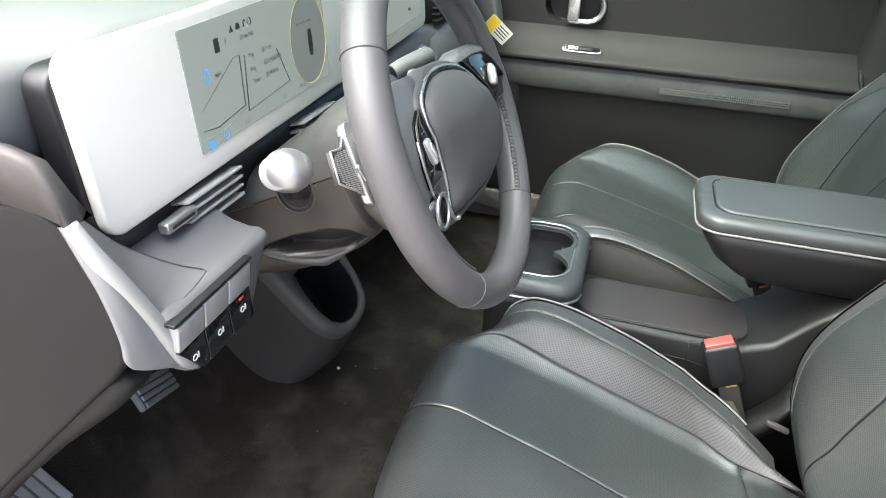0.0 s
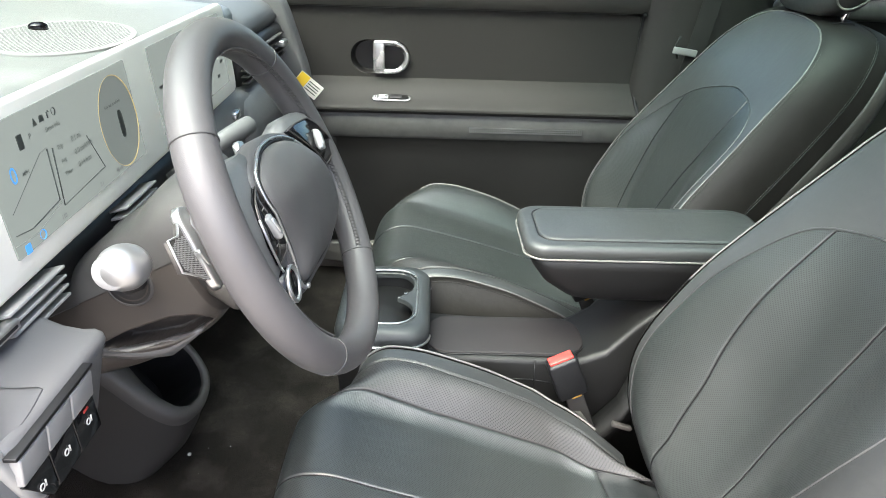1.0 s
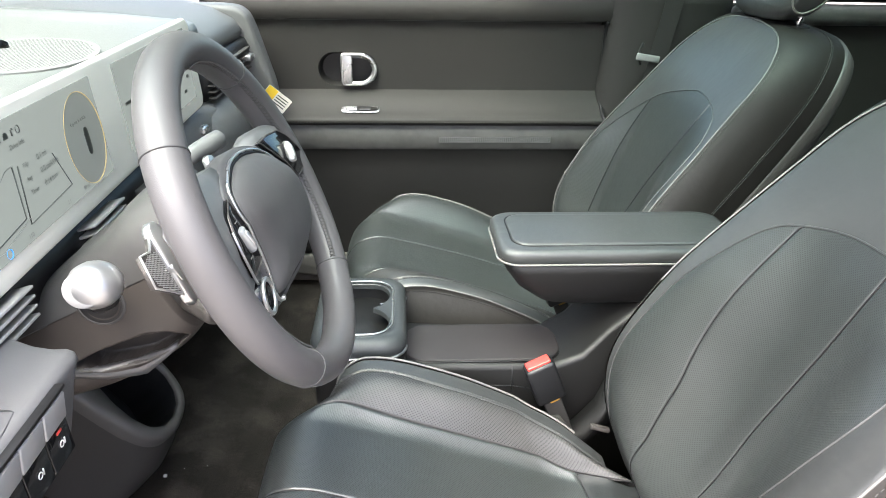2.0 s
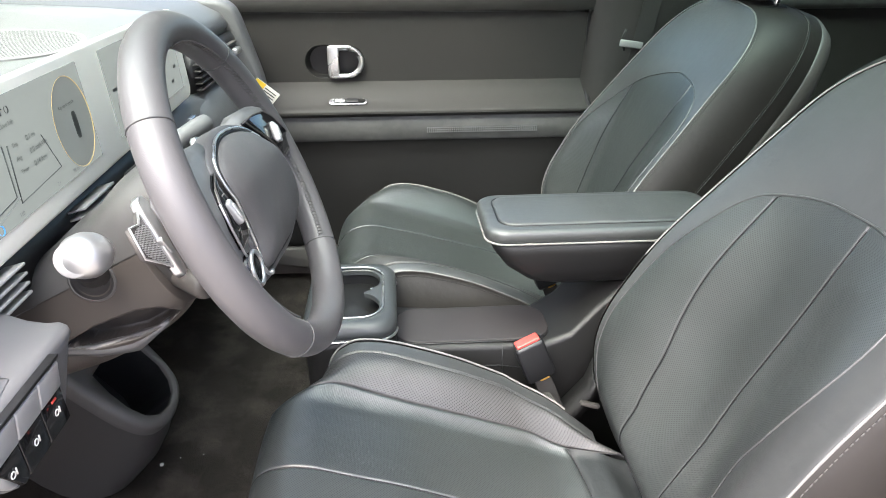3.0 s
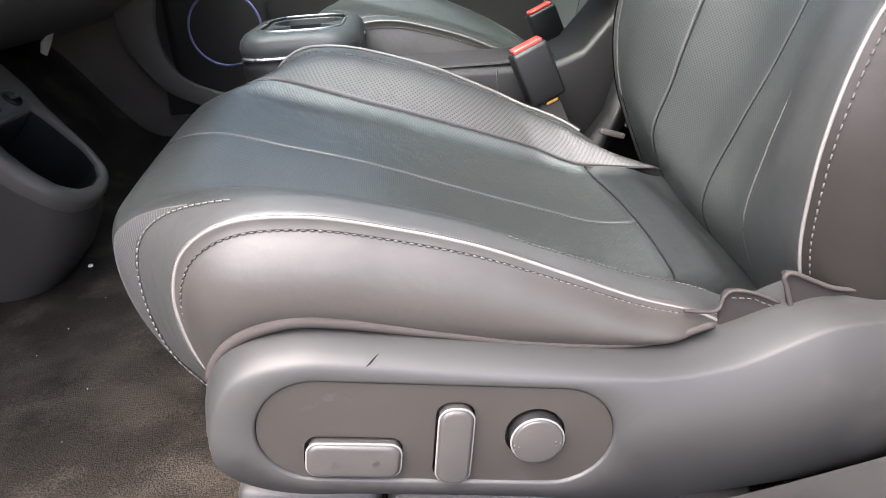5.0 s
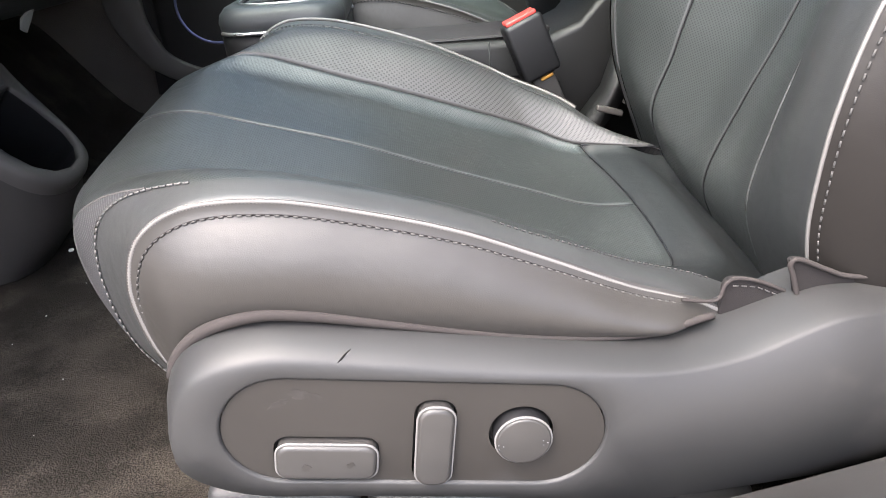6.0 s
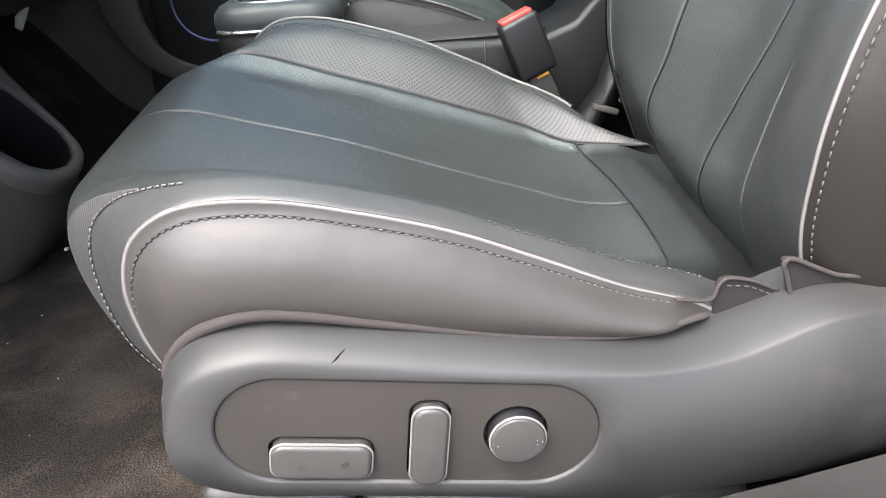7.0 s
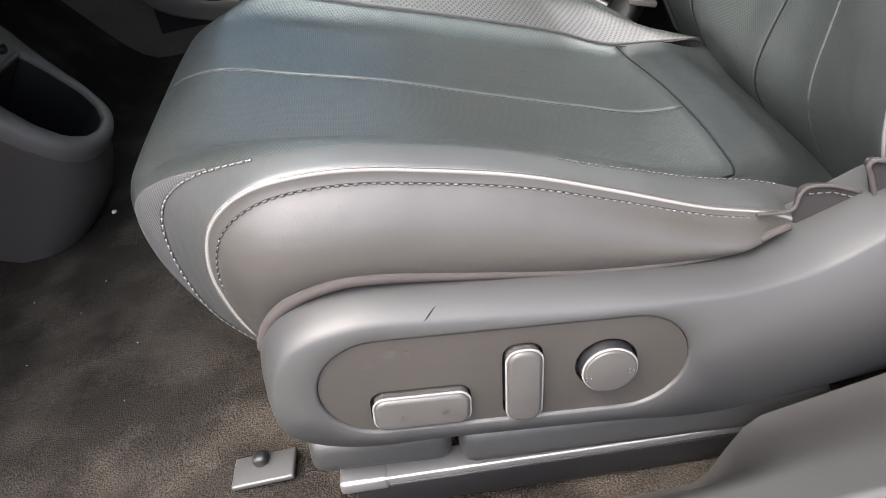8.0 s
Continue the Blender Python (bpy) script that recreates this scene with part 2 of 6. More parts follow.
def spline(pts):
    """A smooth curve through points, by a parameter from 0 to 1."""
    p = np.array(pts, float)
    n = len(p) - 1

    def at(t):
        t = min(max(t, 0.0), 1.0) * n
        i = min(int(t), n - 1)
        f = t - i
        a, b, c, d = p[max(i - 1, 0)], p[i], p[i + 1], p[min(i + 2, n)]
        return 0.5 * (2 * b + (c - a) * f + (2 * a - 5 * b + 4 * c - d) * f * f + (3 * b - a - 3 * c + d) * f ** 3)
    return at


def resample(pts, n, closed=False):
    p = [np.array(q, float) for q in pts]
    if closed:
        p.append(p[0])
    d = np.r_[0, np.cumsum([np.linalg.norm(b - a) for a, b in zip(p, p[1:])])]
    q = np.array(p)
    at = np.linspace(0, d[-1], n + 1)[:n] if closed else np.linspace(0, d[-1], n)
    return [np.array([np.interp(s, d, q[:, k]) for k in range(q.shape[1])]) for s in at]


def sm(a, b, x):
    t = min(max((x - a) / (b - a), 0.0), 1.0)
    return t * t * (3 - 2 * t)


def patch(F, u0, u1, va, vb, nu=40, nv=16, tuck=0.0, edge=0.010, ends=(1, 1, 1, 1), bm=None):
    """A panel of the surface F(u, v) between two lines of v, its rims pulled in along the sewn ends (u0, u1, va, vb); unwrapped in metres."""
    bm = bm or bmesh.new()
    uvl = bm.loops.layers.uv.get("metres") or bm.loops.layers.uv.new("metres")
    riml = bm.loops.layers.uv.get("rim") or bm.loops.layers.uv.new("rim")
    ease = lambda t: t + 0.55 * (sm(0, 1, t) - t)
    us = [u0 + (u1 - u0) * ease(i / nu) for i in range(nu + 1)]
    P = np.zeros((nu + 1, nv + 1, 3))
    for i, u in enumerate(us):
        a, b = va(u), vb(u)
        for j in range(nv + 1):
            P[i, j] = F(u, a + (b - a) * ease(j / nv))
    du, dv = np.gradient(P, axis=0), np.gradient(P, axis=1)
    N = np.cross(du, dv)
    N /= np.maximum(np.linalg.norm(N, axis=2, keepdims=True), 1e-9)
    lu = np.r_["0", np.zeros((1, nv + 1)), np.cumsum(np.linalg.norm(np.diff(P, axis=0), axis=2), axis=0)]
    lv = np.concatenate([np.zeros((nu + 1, 1)), np.cumsum(np.linalg.norm(np.diff(P, axis=1), axis=2), axis=1)], axis=1)
    far = np.full((nu + 1, nv + 1), 1.0)
    if tuck:
        for on, d in zip(ends, (lu, lu[-1:] - lu, lv, lv[:, -1:] - lv)):
            if on:
                far = np.minimum(far, d)
        fall = np.clip(1 - far / edge, 0, 1) ** 2
        P = P - TUCK_SIGN[0] * N * (tuck * fall)[..., None]
    V = [[bm.verts.new(P[i, j]) for j in range(nv + 1)] for i in range(nu + 1)]
    mid = nv // 2
    for i in range(nu):
        for j in range(nv):
            f = bm.faces.new((V[i][j], V[i + 1][j], V[i + 1][j + 1], V[i][j + 1]))
            for lp, (a, b) in zip(f.loops, ((i, j), (i + 1, j), (i + 1, j + 1), (i, j + 1))):
                lp[uvl].uv = (lu[a, mid], lv[a, b])
                lp[riml].uv = (far[a, b], 0)
    return bm


TUCK_SIGN = [1.0]


def tube(pts, r, sides=8, closed=False, bm=None, squash=1.0, cap=True):
    bm = bm or bmesh.new()
    P = [Vector(p) for p in pts]
    n = len(P)
    rings, side = [], None
    for i in range(n):
        a, b = (P[(i - 1) % n], P[(i + 1) % n]) if closed else (P[max(i - 1, 0)], P[min(i + 1, n - 1)])
        d = (b - a).normalized()
        if side is None:
            side = d.orthogonal().normalized()
        side = (side - d * side.dot(d)).normalized()
        up = d.cross(side)
        rr = float(r[i] if isinstance(r, (list, tuple)) else r)
        rings.append([bm.verts.new(P[i] + rr * (math.cos(k) * side + squash * math.sin(k) * up)) for k in np.linspace(0, 2 * math.pi, sides + 1)[:-1]])
    for i in range(n if closed else n - 1):
        A, B = rings[i], rings[(i + 1) % n]
        for k in range(sides):
            bm.faces.new((A[k], A[(k + 1) % sides], B[(k + 1) % sides], B[k]))
    if cap and not closed:
        bm.faces.new(rings[0][::-1])
        bm.faces.new(rings[-1])
    return bm


def loft(rings, cap=True, bm=None, closed=True):
    bm = bm or bmesh.new()
    V = [[bm.verts.new(p) for p in ring] for ring in rings]
    n = len(V[0])
    for A, B in zip(V, V[1:]):
        for k in range(n if closed else n - 1):
            bm.faces.new((A[k], A[(k + 1) % n], B[(k + 1) % n], B[k]))
    if cap and closed:
        bm.faces.new(V[0][::-1])
        bm.faces.new(V[-1])
    bmesh.ops.recalc_face_normals(bm, faces=bm.faces)
    return bm


def rbox(c, s, r=0.004, seg=3, m=None, bm=None):
    """A box with its edges rounded by r; m: a turn about its centre."""
    own = bmesh.new()
    bmesh.ops.create_cube(own, size=1, matrix=Matrix.Diagonal((*s, 1)))
    if r:
        bmesh.ops.bevel(own, geom=own.edges[:], offset=min(r, 0.49 * min(s)), segments=seg, profile=0.5, affect="EDGES")
    bmesh.ops.transform(own, matrix=Matrix.Translation(c) @ (m or Matrix()), verts=own.verts)
    if bm is None:
        return own
    me = bpy.data.meshes.new("scratch")
    own.to_mesh(me)
    own.free()
    bm.from_mesh(me)
    bpy.data.meshes.remove(me)
    return bm


def prism(outline, frame_m, d0, d1, r=0.0, seg=3):
    """An outline in the plane of frame_m (its x and y), filled from depth d0 to d1 along its z, the rims of both faces rounded by r."""
    bm = bmesh.new()
    lo, hi = ([bm.verts.new(frame_m @ Vector((p[0], p[1], d))) for p in outline] for d in (d0, d1))
    n = len(lo)
    bm.faces.new(lo[::-1])
    bm.faces.new(hi)
    for k in range(n):
        bm.faces.new((lo[k], lo[(k + 1) % n], hi[(k + 1) % n], hi[k]))
    bmesh.ops.recalc_face_normals(bm, faces=bm.faces)
    if r:
        rim = [e for e in bm.edges if any(len(f.verts) > 4 for f in e.link_faces)] if n > 4 else bm.edges[:]
        bmesh.ops.bevel(bm, geom=rim, offset=r, segments=seg, profile=0.5, affect="EDGES")
    return bm


def stadium(cx, cy, half, r, n=12, tilt=0.0):
    pts = []
    for s, a0 in ((1, -90), (-1, 90)):
        for k in range(n + 1):
            a = radians(a0 + 180 * k / n)
            pts.append((s * half + r * math.cos(a), r * math.sin(a)))
    c, s = math.cos(tilt), math.sin(tilt)
    return [(cx + x * c - y * s, cy + x * s + y * c) for x, y in pts]


def frame_of(origin, x_axis, y_axis):
    x = Vector(x_axis).normalized()
    z = x.cross(Vector(y_axis)).normalized()
    y = z.cross(x)
    m = Matrix((x, y, z)).transposed().to_4x4()
    m.translation = origin
    return m


def stitches(pts, length=0.0036, gap=0.0022, r=0.0006, bm=None):
    """A row of short raised threads along a line."""
    bm = bm or bmesh.new()
    q = resample(pts, max(4, int(sum((Vector(b) - Vector(a)).length for a, b in zip(pts, pts[1:])) / (length + gap))))
    for a, b in zip(q, q[1:]):
        d = b - a
        tube([a + 0.1 * d, a + 0.5 * d, a + (0.1 + length / (length + gap)) * d], r, 5, bm=bm)
    return bm

# ---- the setting ----
FLOOR = -0.02
FWD = frame_of((0, 0, 0), (1, 0, 0), (0, 0, 1))  # outlines in x and z; depth runs to -y


def setting(name, bm, material, label, smooth=False):
    ob = part(name, bm, material, None, label, smooth)
    ob["kind"] = "structure"
    return ob


def sheet(f, x0, x1, y0, y1, nx, ny):
    bm = bmesh.new()
    V = [[bm.verts.new((x, y, f(x, y))) for y in np.linspace(y0, y1, ny)] for x in np.linspace(x0, x1, nx)]
    for A, B in zip(V, V[1:]):
        for k in range(ny - 1):
            bm.faces.new((A[k], B[k], B[k + 1], A[k + 1]))
    return bm


setting("ground", rbox((0, 0, -0.43), (400, 400, 0.1), 0), M_GROUND, "worn grey concrete under the parked car")


def carpet_height(x, y):
    return FLOOR + 0.28 * sm(-0.86, -1.15, x) + 0.004 * noise.noise((x * 9, y * 9, 0)) + 0.02 * sm(0.62, 0.74, y) - 0.034 * sm(-0.42, -0.30, x) * sm(-0.56, -0.60, y)


setting("floor", sheet(carpet_height, -1.2, 1.45, -0.75, 0.78, 90, 60), M_CARPET, "dark grey-brown cabin carpet with dusty patches", True)
setting("wall_front", rbox((-1.24, 0.0, 0.12), (0.06, 1.6, 0.9), 0.01), M_KICK_PALED, "carpeted firewall behind the dash")
setting("wall_rear", rbox((1.5, 0.0, 0.57), (0.06, 1.6, 1.2), 0.01), M_TRIM, "dark trim behind the rear bench")
for name, mat, z, h, lab in (("ceiling", M_CREAM, 1.165, .03, "pale cloth headliner round the roof glass"), ("roof", M_PAINT, 1.205, .03, "painted car roof round the glass panel")):
    bm = rbox((-.02, 0, z), (.08, 1.5, h), .01)
    for c, d in (((1.24, 0, z), (.52, 1.5, h)), ((.50, -.66, z), (.96, .18, h)), ((.50, .66, z), (.96, .18, h))):
        rbox(c, d, .01, bm=bm)
    setting(name, bm, mat, lab)
# out of view; added to let sky light down on the seats
setting("window_roof", rbox((.50, 0, 1.19), (.97, 1.16, .006), 0), M_ROOFGLASS, "unseen grey-green glass roof panel added to light the seats")

setting("window_front", loft([[(x, y, z) for x, z in ((-1.24, .84), (-.03, 1.185), (-.03, 1.19), (-1.24, .845))] for y in (-.68, .68)]), M_GLASS, "green-tinted windscreen")
setting("window_right", rbox((-.2, .84, .985), (1.1, .005, .33), 0), M_SIDEGLASS, "green-tinted passenger window")
setting("window_rear", rbox((1.02, .82, .975), (.86, .005, .34), 0), M_PRIVACY, "dark rear side window")


# ---- seats ----
CUSH_MID = [(-.440, .085), (-.474, .13), (-.490, .185), (-.488, .238), (-.463, .270), (-.415, .278), (-.35, .261), (-.27, .238), (-.19, .2085), (-.10, .176), (-.03, .153), (.05, .152), (.15, .160)]
CUSH_MID_FLAT = [(-.440, .085), (-.474, .13), (-.490, .185), (-.484, .238), (-.456, .277), (-.41, .290), (-.35, .276), (-.27, .252), (-.19, .226), (-.10, .194), (-.03, .170), (.05, .150), (.15, .110)]
CUSH_RIM = [(-.378, .165), (-.391, .19), (-.397, .22), (-.396, .252), (-.382, .282), (-.350, .299), (-.30, .2985), (-.245, .285), (-.188, .266), (-.13, .239), (-.075, .212), (-.012, .186), (.055, .135)]
BACK_MID = [(.110, .10), (.080, .165), (.104, .25), (.128, .31), (.148, .365), (.168, .425), (.196, .51), (.226, .60), (.262, .68), (.312, .75), (.365, .808)]
BACK_MID_FLAT = [(.098, .10), (.088, .20), (.103, .265), (.117, .32), (.132, .375), (.148, .43), (.172, .51), (.210, .60), (.255, .68), (.310, .75), (.365, .808)]
BACK_RIM = [(.085, .130), (.052, .22), (.043, .28), (.045, .33), (.058, .375), (.080, .42), (.125, .50), (.195, .595), (.255, .675), (.312, .747), (.362, .808)]
HALF = 0.232


def ribbed(pts, r):
    """Piping with fine cross ribs."""
    q = resample(pts, 2 * int(sum(np.linalg.norm(np.array(b) - a) for a, b in zip(pts, pts[1:])) / .0022))
    return tube(q, [r if i % 2 else r * .80 for i in range(len(q))], 8)


def seat(name, cy, side, dx, dz, lean, label):
    """A front seat; side: +1 where its inner flank lies towards +y. lean: rise of the seat towards its inner flank."""
    TUCK_SIGN[0] = side
    root = thing(name, label, "car seat", "front seats")

    def place(x, w, z):
        return np.array((x + dx, cy + side * w - side * lean * (z - .22), z + dz + lean * w))

    used = side > 0  # the driver's seat is the more deeply dished of the two
    cm, cr, bmid, brim = np.array(CUSH_MID if used else CUSH_MID_FLAT), np.array(CUSH_RIM), np.array(BACK_MID if used else BACK_MID_FLAT), np.array(BACK_RIM)

    def cushion(u, v):
        a = abs(v)
        inner = used and v > 0
        b = sm(.54, .84, a) if inner else sm(.45, .97, a)
        half = HALF + (float(np.interp(u, [0, .2, .417, .65, .795, .867, .93, 1], [.235, .25, .2625, .25, .2466, .229, .205, .19])) - HALF) * sm(0, .5, v) if inner else HALF
        nose = np.clip(1 - np.arange(len(cm)) / 5.0, 0, 1)[:, None]
        k = nose * a ** 3 + (1 - nose) * b
        q = spline(cm + (cr - cm) * k)(u)
        crown = 0.009 * math.sin(math.pi * min(max((a - .60) / .40, 0), 1)) * (sm(.55, .8, u) if inner else sm(0.12, 0.35, u)) * (1 - sm(.75, 1, u))
        return place(q[0], half * v, q[1] + crown + (.03 if side < 0 else 0) * (1 - sm(.80, 1, u)))

    def width(s):
        top = math.sqrt(max(0.0, 1 - max(0, (s - .82) / .18) ** 2.4))
        return HALF * (1 - .16 * sm(.5, .92, s)) * (1 - .05 * sm(.25, 0, s)) * max(top, 1e-3)

    def back(s, v):
        b = sm(.12, .88, abs(v)) if used else sm(.42, .95, abs(v))
        q = spline(bmid + (brim - bmid) * b)(s)
        return place(q[0], width(s) * v * (1 - .05 * sm(.28, .5, s) if used and v < 0 else 1), q[1])

    k = lambda c: (lambda u: c)
    outer = lambda u: -.905 + .17 * sm(.44, .26, u) + .10 * sm(.72, .90, u)
    seam1, seam2 = (lambda u: .54 + .12 * sm(.90, .35, u)), (lambda u: -.13 + .11 * sm(.76, .3, u))
    if used:
        seam1, seam2 = (lambda u: .64 + .035 * sm(.6, .4, u) - .03 * sm(.8, .87, u)), (lambda u: -.02 + .10 * sm(.85, .3, u))
    edge1 = lambda u: .89 - .06 * sm(.42, .75, u)
    U_END = .862
    bow = lambda v: .016 * (1 - min(1, ((v + .16) / .70) ** 2))

    def insert(u, v):
        return cushion(u + bow(v) * (u / U_END) ** 8, v)

    def strip(u, v):
        return cushion(u + bow(v) * ((1 - u) / (1 - U_END)) ** 2, v) + np.array((0, 0, -.034 * sm(.908, .950, u) * (1 - .6 * sm(.40, .60, v))))

    def bolster(u, v):
        return cushion(u, v) + np.array((0, 0, -.034 * sm(.940, .985, u) * (1 - sm(.66, .82, v))))
    # cushion panels
    part("inner_bolster", patch(bolster, .0, .985, seam1, edge1, 80, 24, .0030, .0034, (0, 0, 1, 1)), M_PERF, root, "perforated grey leather")
    part("bolster_edge", patch(bolster, .0, .985, edge1, k(1), 80, 8, .0030, .0040, (0, 0, 1, 1)), M_LEATHER, root, "smooth grey leather along the piping")
    part("insert_panel", patch(insert, .0, U_END, seam2, seam1, 80, 44, .0030, .0034, (0, 1, 1, 1)), M_PERF_FINE, root, "finely perforated grey leather")
    part("insert_panel", patch(insert, .0, U_END, outer, seam2, 80, 44, .0030, .0034, (0, 1, 0, 1)), M_PERF_FINE, root, "finely perforated grey leather")
    # the strip carries the crease shade in its darker leather colour
    part("rear_strip", patch(strip, U_END, 1, outer, seam1, 16, 40, .004, .012, (1, 0, 0, 0)), M_STRIP_SHADED, root, "smooth grey leather strip with crease shade in its colour")
    for path in ([insert(U_END, v) for v in np.linspace(outer(U_END) + .03, seam1(U_END), 60)], [bolster(u, seam1(u)) for u in np.linspace(U_END, .95, 30)], [cushion(u, seam2(u)) for u in np.linspace(.26, U_END + .012, 90)]):
        part("seam", tube([p + np.array((0, 0, -.0013)) for p in path], .0009, 6), M_BLACK, root, "dark sewn seam")
    part("outer_bolster", patch(cushion, .0, .97, k(-1), outer, 70, 12, .0015, .005, (0, 0, 1, 0)), M_LEATHER, root, "smooth grey leather")
    rim_o = [cushion(u, -1) for u in np.linspace(.0, .93, 90)]
    rim_i = [cushion(u, 1) for u in np.linspace(.0, .93, 90)]
    for rim, out in ((rim_o, -1), (rim_i, 1)):
        part("piping", ribbed([p + np.array((0, side * out * .0030, .0005)) for p in rim], .0021), M_PIPING, root, "pale ribbed piping")
    def lifted(u, v, d):
        e = 1e-3
        n = np.cross(cushion(u + e, v) - cushion(u - e, v), cushion(u, v + e) - cushion(u, v - e))
        return cushion(u, v) + side * d * n / max(np.linalg.norm(n), 1e-12)
    inner_line = lambda u: outer(u) + .15 * sm(.37, .27, u)
    part("nose_panel", patch(lambda u, v: lifted(u, v, .0012), .0, .365, outer, inner_line, 50, 10), M_WEAVE, root, "dashed grey fabric at the cushion nose")
    part("stitching", stitches([lifted(u, outer(u) - .010, .0012) for u in np.linspace(.0, .42, 90)], .0040, .0020, .0008), M_PALETHREAD, root, "grey thread")
    part("stitching", stitches([lifted(u, outer(u) - .010, .0008) for u in np.linspace(.70, .92, 60)], .0030, .0022, .0005), M_THREAD, root, "grey thread")

    for d in (-.012, .012):
        part("stitching", stitches([lifted(u, edge1(u) + d, .0003) for u in np.linspace(.1, .90, 120)], .0030, .0020, .0005), M_DARKTHREAD, root, "dark grey thread")
    part("nose_seam", tube([lifted(u, inner_line(u) + .002, .0010) for u in np.linspace(.0, .365, 60)], .0008, 6), M_THREAD, root, "thin grey edge of the fabric")

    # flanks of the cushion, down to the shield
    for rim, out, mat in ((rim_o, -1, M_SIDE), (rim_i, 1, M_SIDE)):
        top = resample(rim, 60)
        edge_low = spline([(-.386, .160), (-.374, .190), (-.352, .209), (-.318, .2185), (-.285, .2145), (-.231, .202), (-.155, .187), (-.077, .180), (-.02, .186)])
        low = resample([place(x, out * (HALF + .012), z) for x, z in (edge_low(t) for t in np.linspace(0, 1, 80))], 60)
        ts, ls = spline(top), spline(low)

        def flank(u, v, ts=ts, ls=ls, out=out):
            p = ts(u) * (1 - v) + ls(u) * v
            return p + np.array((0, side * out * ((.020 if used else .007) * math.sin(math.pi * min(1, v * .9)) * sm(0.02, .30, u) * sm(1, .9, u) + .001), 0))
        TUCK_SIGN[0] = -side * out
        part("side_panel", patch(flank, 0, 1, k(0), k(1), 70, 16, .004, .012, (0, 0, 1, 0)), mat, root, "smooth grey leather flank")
        if out < 0 or not used:
            part("stitch_groove", tube([flank(u, .085) + np.array((0, side * out * .0001, 0)) for u in np.linspace(.03, .97, 140)], .0012, 6, squash=.5), M_FELT, root, "dark stitch groove")
            part("stitching", stitches([flank(u, .085) + np.array((0, side * out * .0010, 0)) for u in np.linspace(.03, .97, 140)], .0030, .0024, .0008), M_THREAD, root, "grey thread")
            part("welt", tube([flank(u, 1.0) + np.array((0, -side * (.0075 - .003 * sm(.2, .7, u)), .0135 - .0075 * sm(.30, .85, u))) for u in np.linspace(.035, 1, 70)], [.0050 - .0020 * sm(.15, .65, u) for u in np.linspace(.0, 1, 70)], 10, squash=.9), M_WELT, root, "grey felt edge")
    TUCK_SIGN[0] = side
    # backrest
    S0, S1, top_v = (.0, .752, -.2) if side > 0 else (.0, .793, .25)
    inn = spline([(0, .88), (.20, .90), (.42, .91), (.58, .87), (.660, .78), (.705, .66), (.727, .46), (.742, .2), (.752, -.2)])
    sout = spline([(0, .54), (.15, .50), (.30, .47), (.42, .52), (.51, .60), (.615, .71), (.68, .745), (.726, .71), (.743, .60), (.750, .4), (.752, .2)])

    if side < 0:
        inn = spline([(0, .84), (.3, .88), (.6, .91), (.70, .915), (.735, .88), (.762, .80), (.777, .68), (.787, .50), (.793, .25)])
        sout = spline([(0, .90), (.3, .94), (.5, .95), (.58, .92), (.64, .83), (.70, .64), (.740, .42), (.769, .12), (.784, -.08), (.793, -.25)])

    def table(sp):
        q = [sp(t) for t in np.linspace(0, 1, 160)]
        return [p[0] for p in q], [p[1] for p in q]
    ti, to = table(inn), table(sout)
    arch_i = lambda s: float(np.interp(s, *ti)) if s < S1 else top_v
    arch_o = lambda s: -float(np.interp(s, *to)) if s < S1 else top_v
    clip = lambda f: (lambda s: max(arch_o(s), min(arch_i(s), f(s))))
    right, left = (clip(lambda s: .47 + .07 * sm(.35, .65, s) + .07 * sm(.22, .06, s)), clip(lambda s: -.13 + .10 * sm(.75, .4, s) + .05 * sm(.28, .0, s))) if side > 0 else (clip(lambda s: .16 + .42 * sm(.42, .80, s)), clip(lambda s: -.56))
    for a, b, mat in ((right, arch_i, M_PERF_FINE), (left, right, M_PERF_FINE), (arch_o, left, M_PERF_FINE)):
        part("back_panel", patch(back, S0, S1 - .0002, a, b, 110, 40, .0028, .0030), mat, root, "finely perforated grey leather")
    for edge in (right, left):
        part("seam", tube([back(s, edge(s)) + np.array((.0006, 0, 0)) for s in np.linspace(.02, .74, 90)], .0009, 6), M_BLACK, root, "dark seam")
    part("back_foam", patch(lambda s, v: back(s, v) + np.array((.008, 0, -.002)), S0, .99, k(-.97), k(.97), 60, 40), M_FELT, root)
    bm = bmesh.new()
    patch(back, S0, S1, arch_i, k(1), 110, 18, .003, .008, (0, 0, 0, 1), bm)
    patch(back, S1, 1, k(-1), k(1), 40, 40, .003, .008, (0, 0, 1, 1), bm)
    part("back_bolster", bm, M_LEATHER, root, "smooth grey leather surround")
    # driver's outer band wears the dimmed copy, the passenger's the plain leather
    part("back_bolster", patch(back, S0, S1, k(-1), arch_o, 110, 18, .003, .008, (0, 0, 1, 0)), M_BAND_DIMMED if used else M_LEATHER, root, "smooth grey leather surround")
    line = [back(s, 1) for s in np.linspace(S0, .999, 90)] + [back(s, -1) for s in np.linspace(.999, S0, 90)]
    edge_line = ([back(s, 1) for s in np.linspace(.56, .999, 60)] if side > 0 else line[:90]) + line[90:]
    part("back_piping", ribbed(resample(edge_line, 150), .0016), M_PIPING, root, "pale ribbed piping")
    al = [back(s, arch_i(s)) for s in S1 - (S1 - .1) * np.linspace(1, 0, 90) ** 2.5] + [back(s, arch_o(s)) for s in S1 - (S1 - .1) * np.linspace(0, 1, 90) ** 2.5]
    part("back_welt", tube(resample(al, 110), .0018, 6), M_LEATHER, root, "grey leather welt")
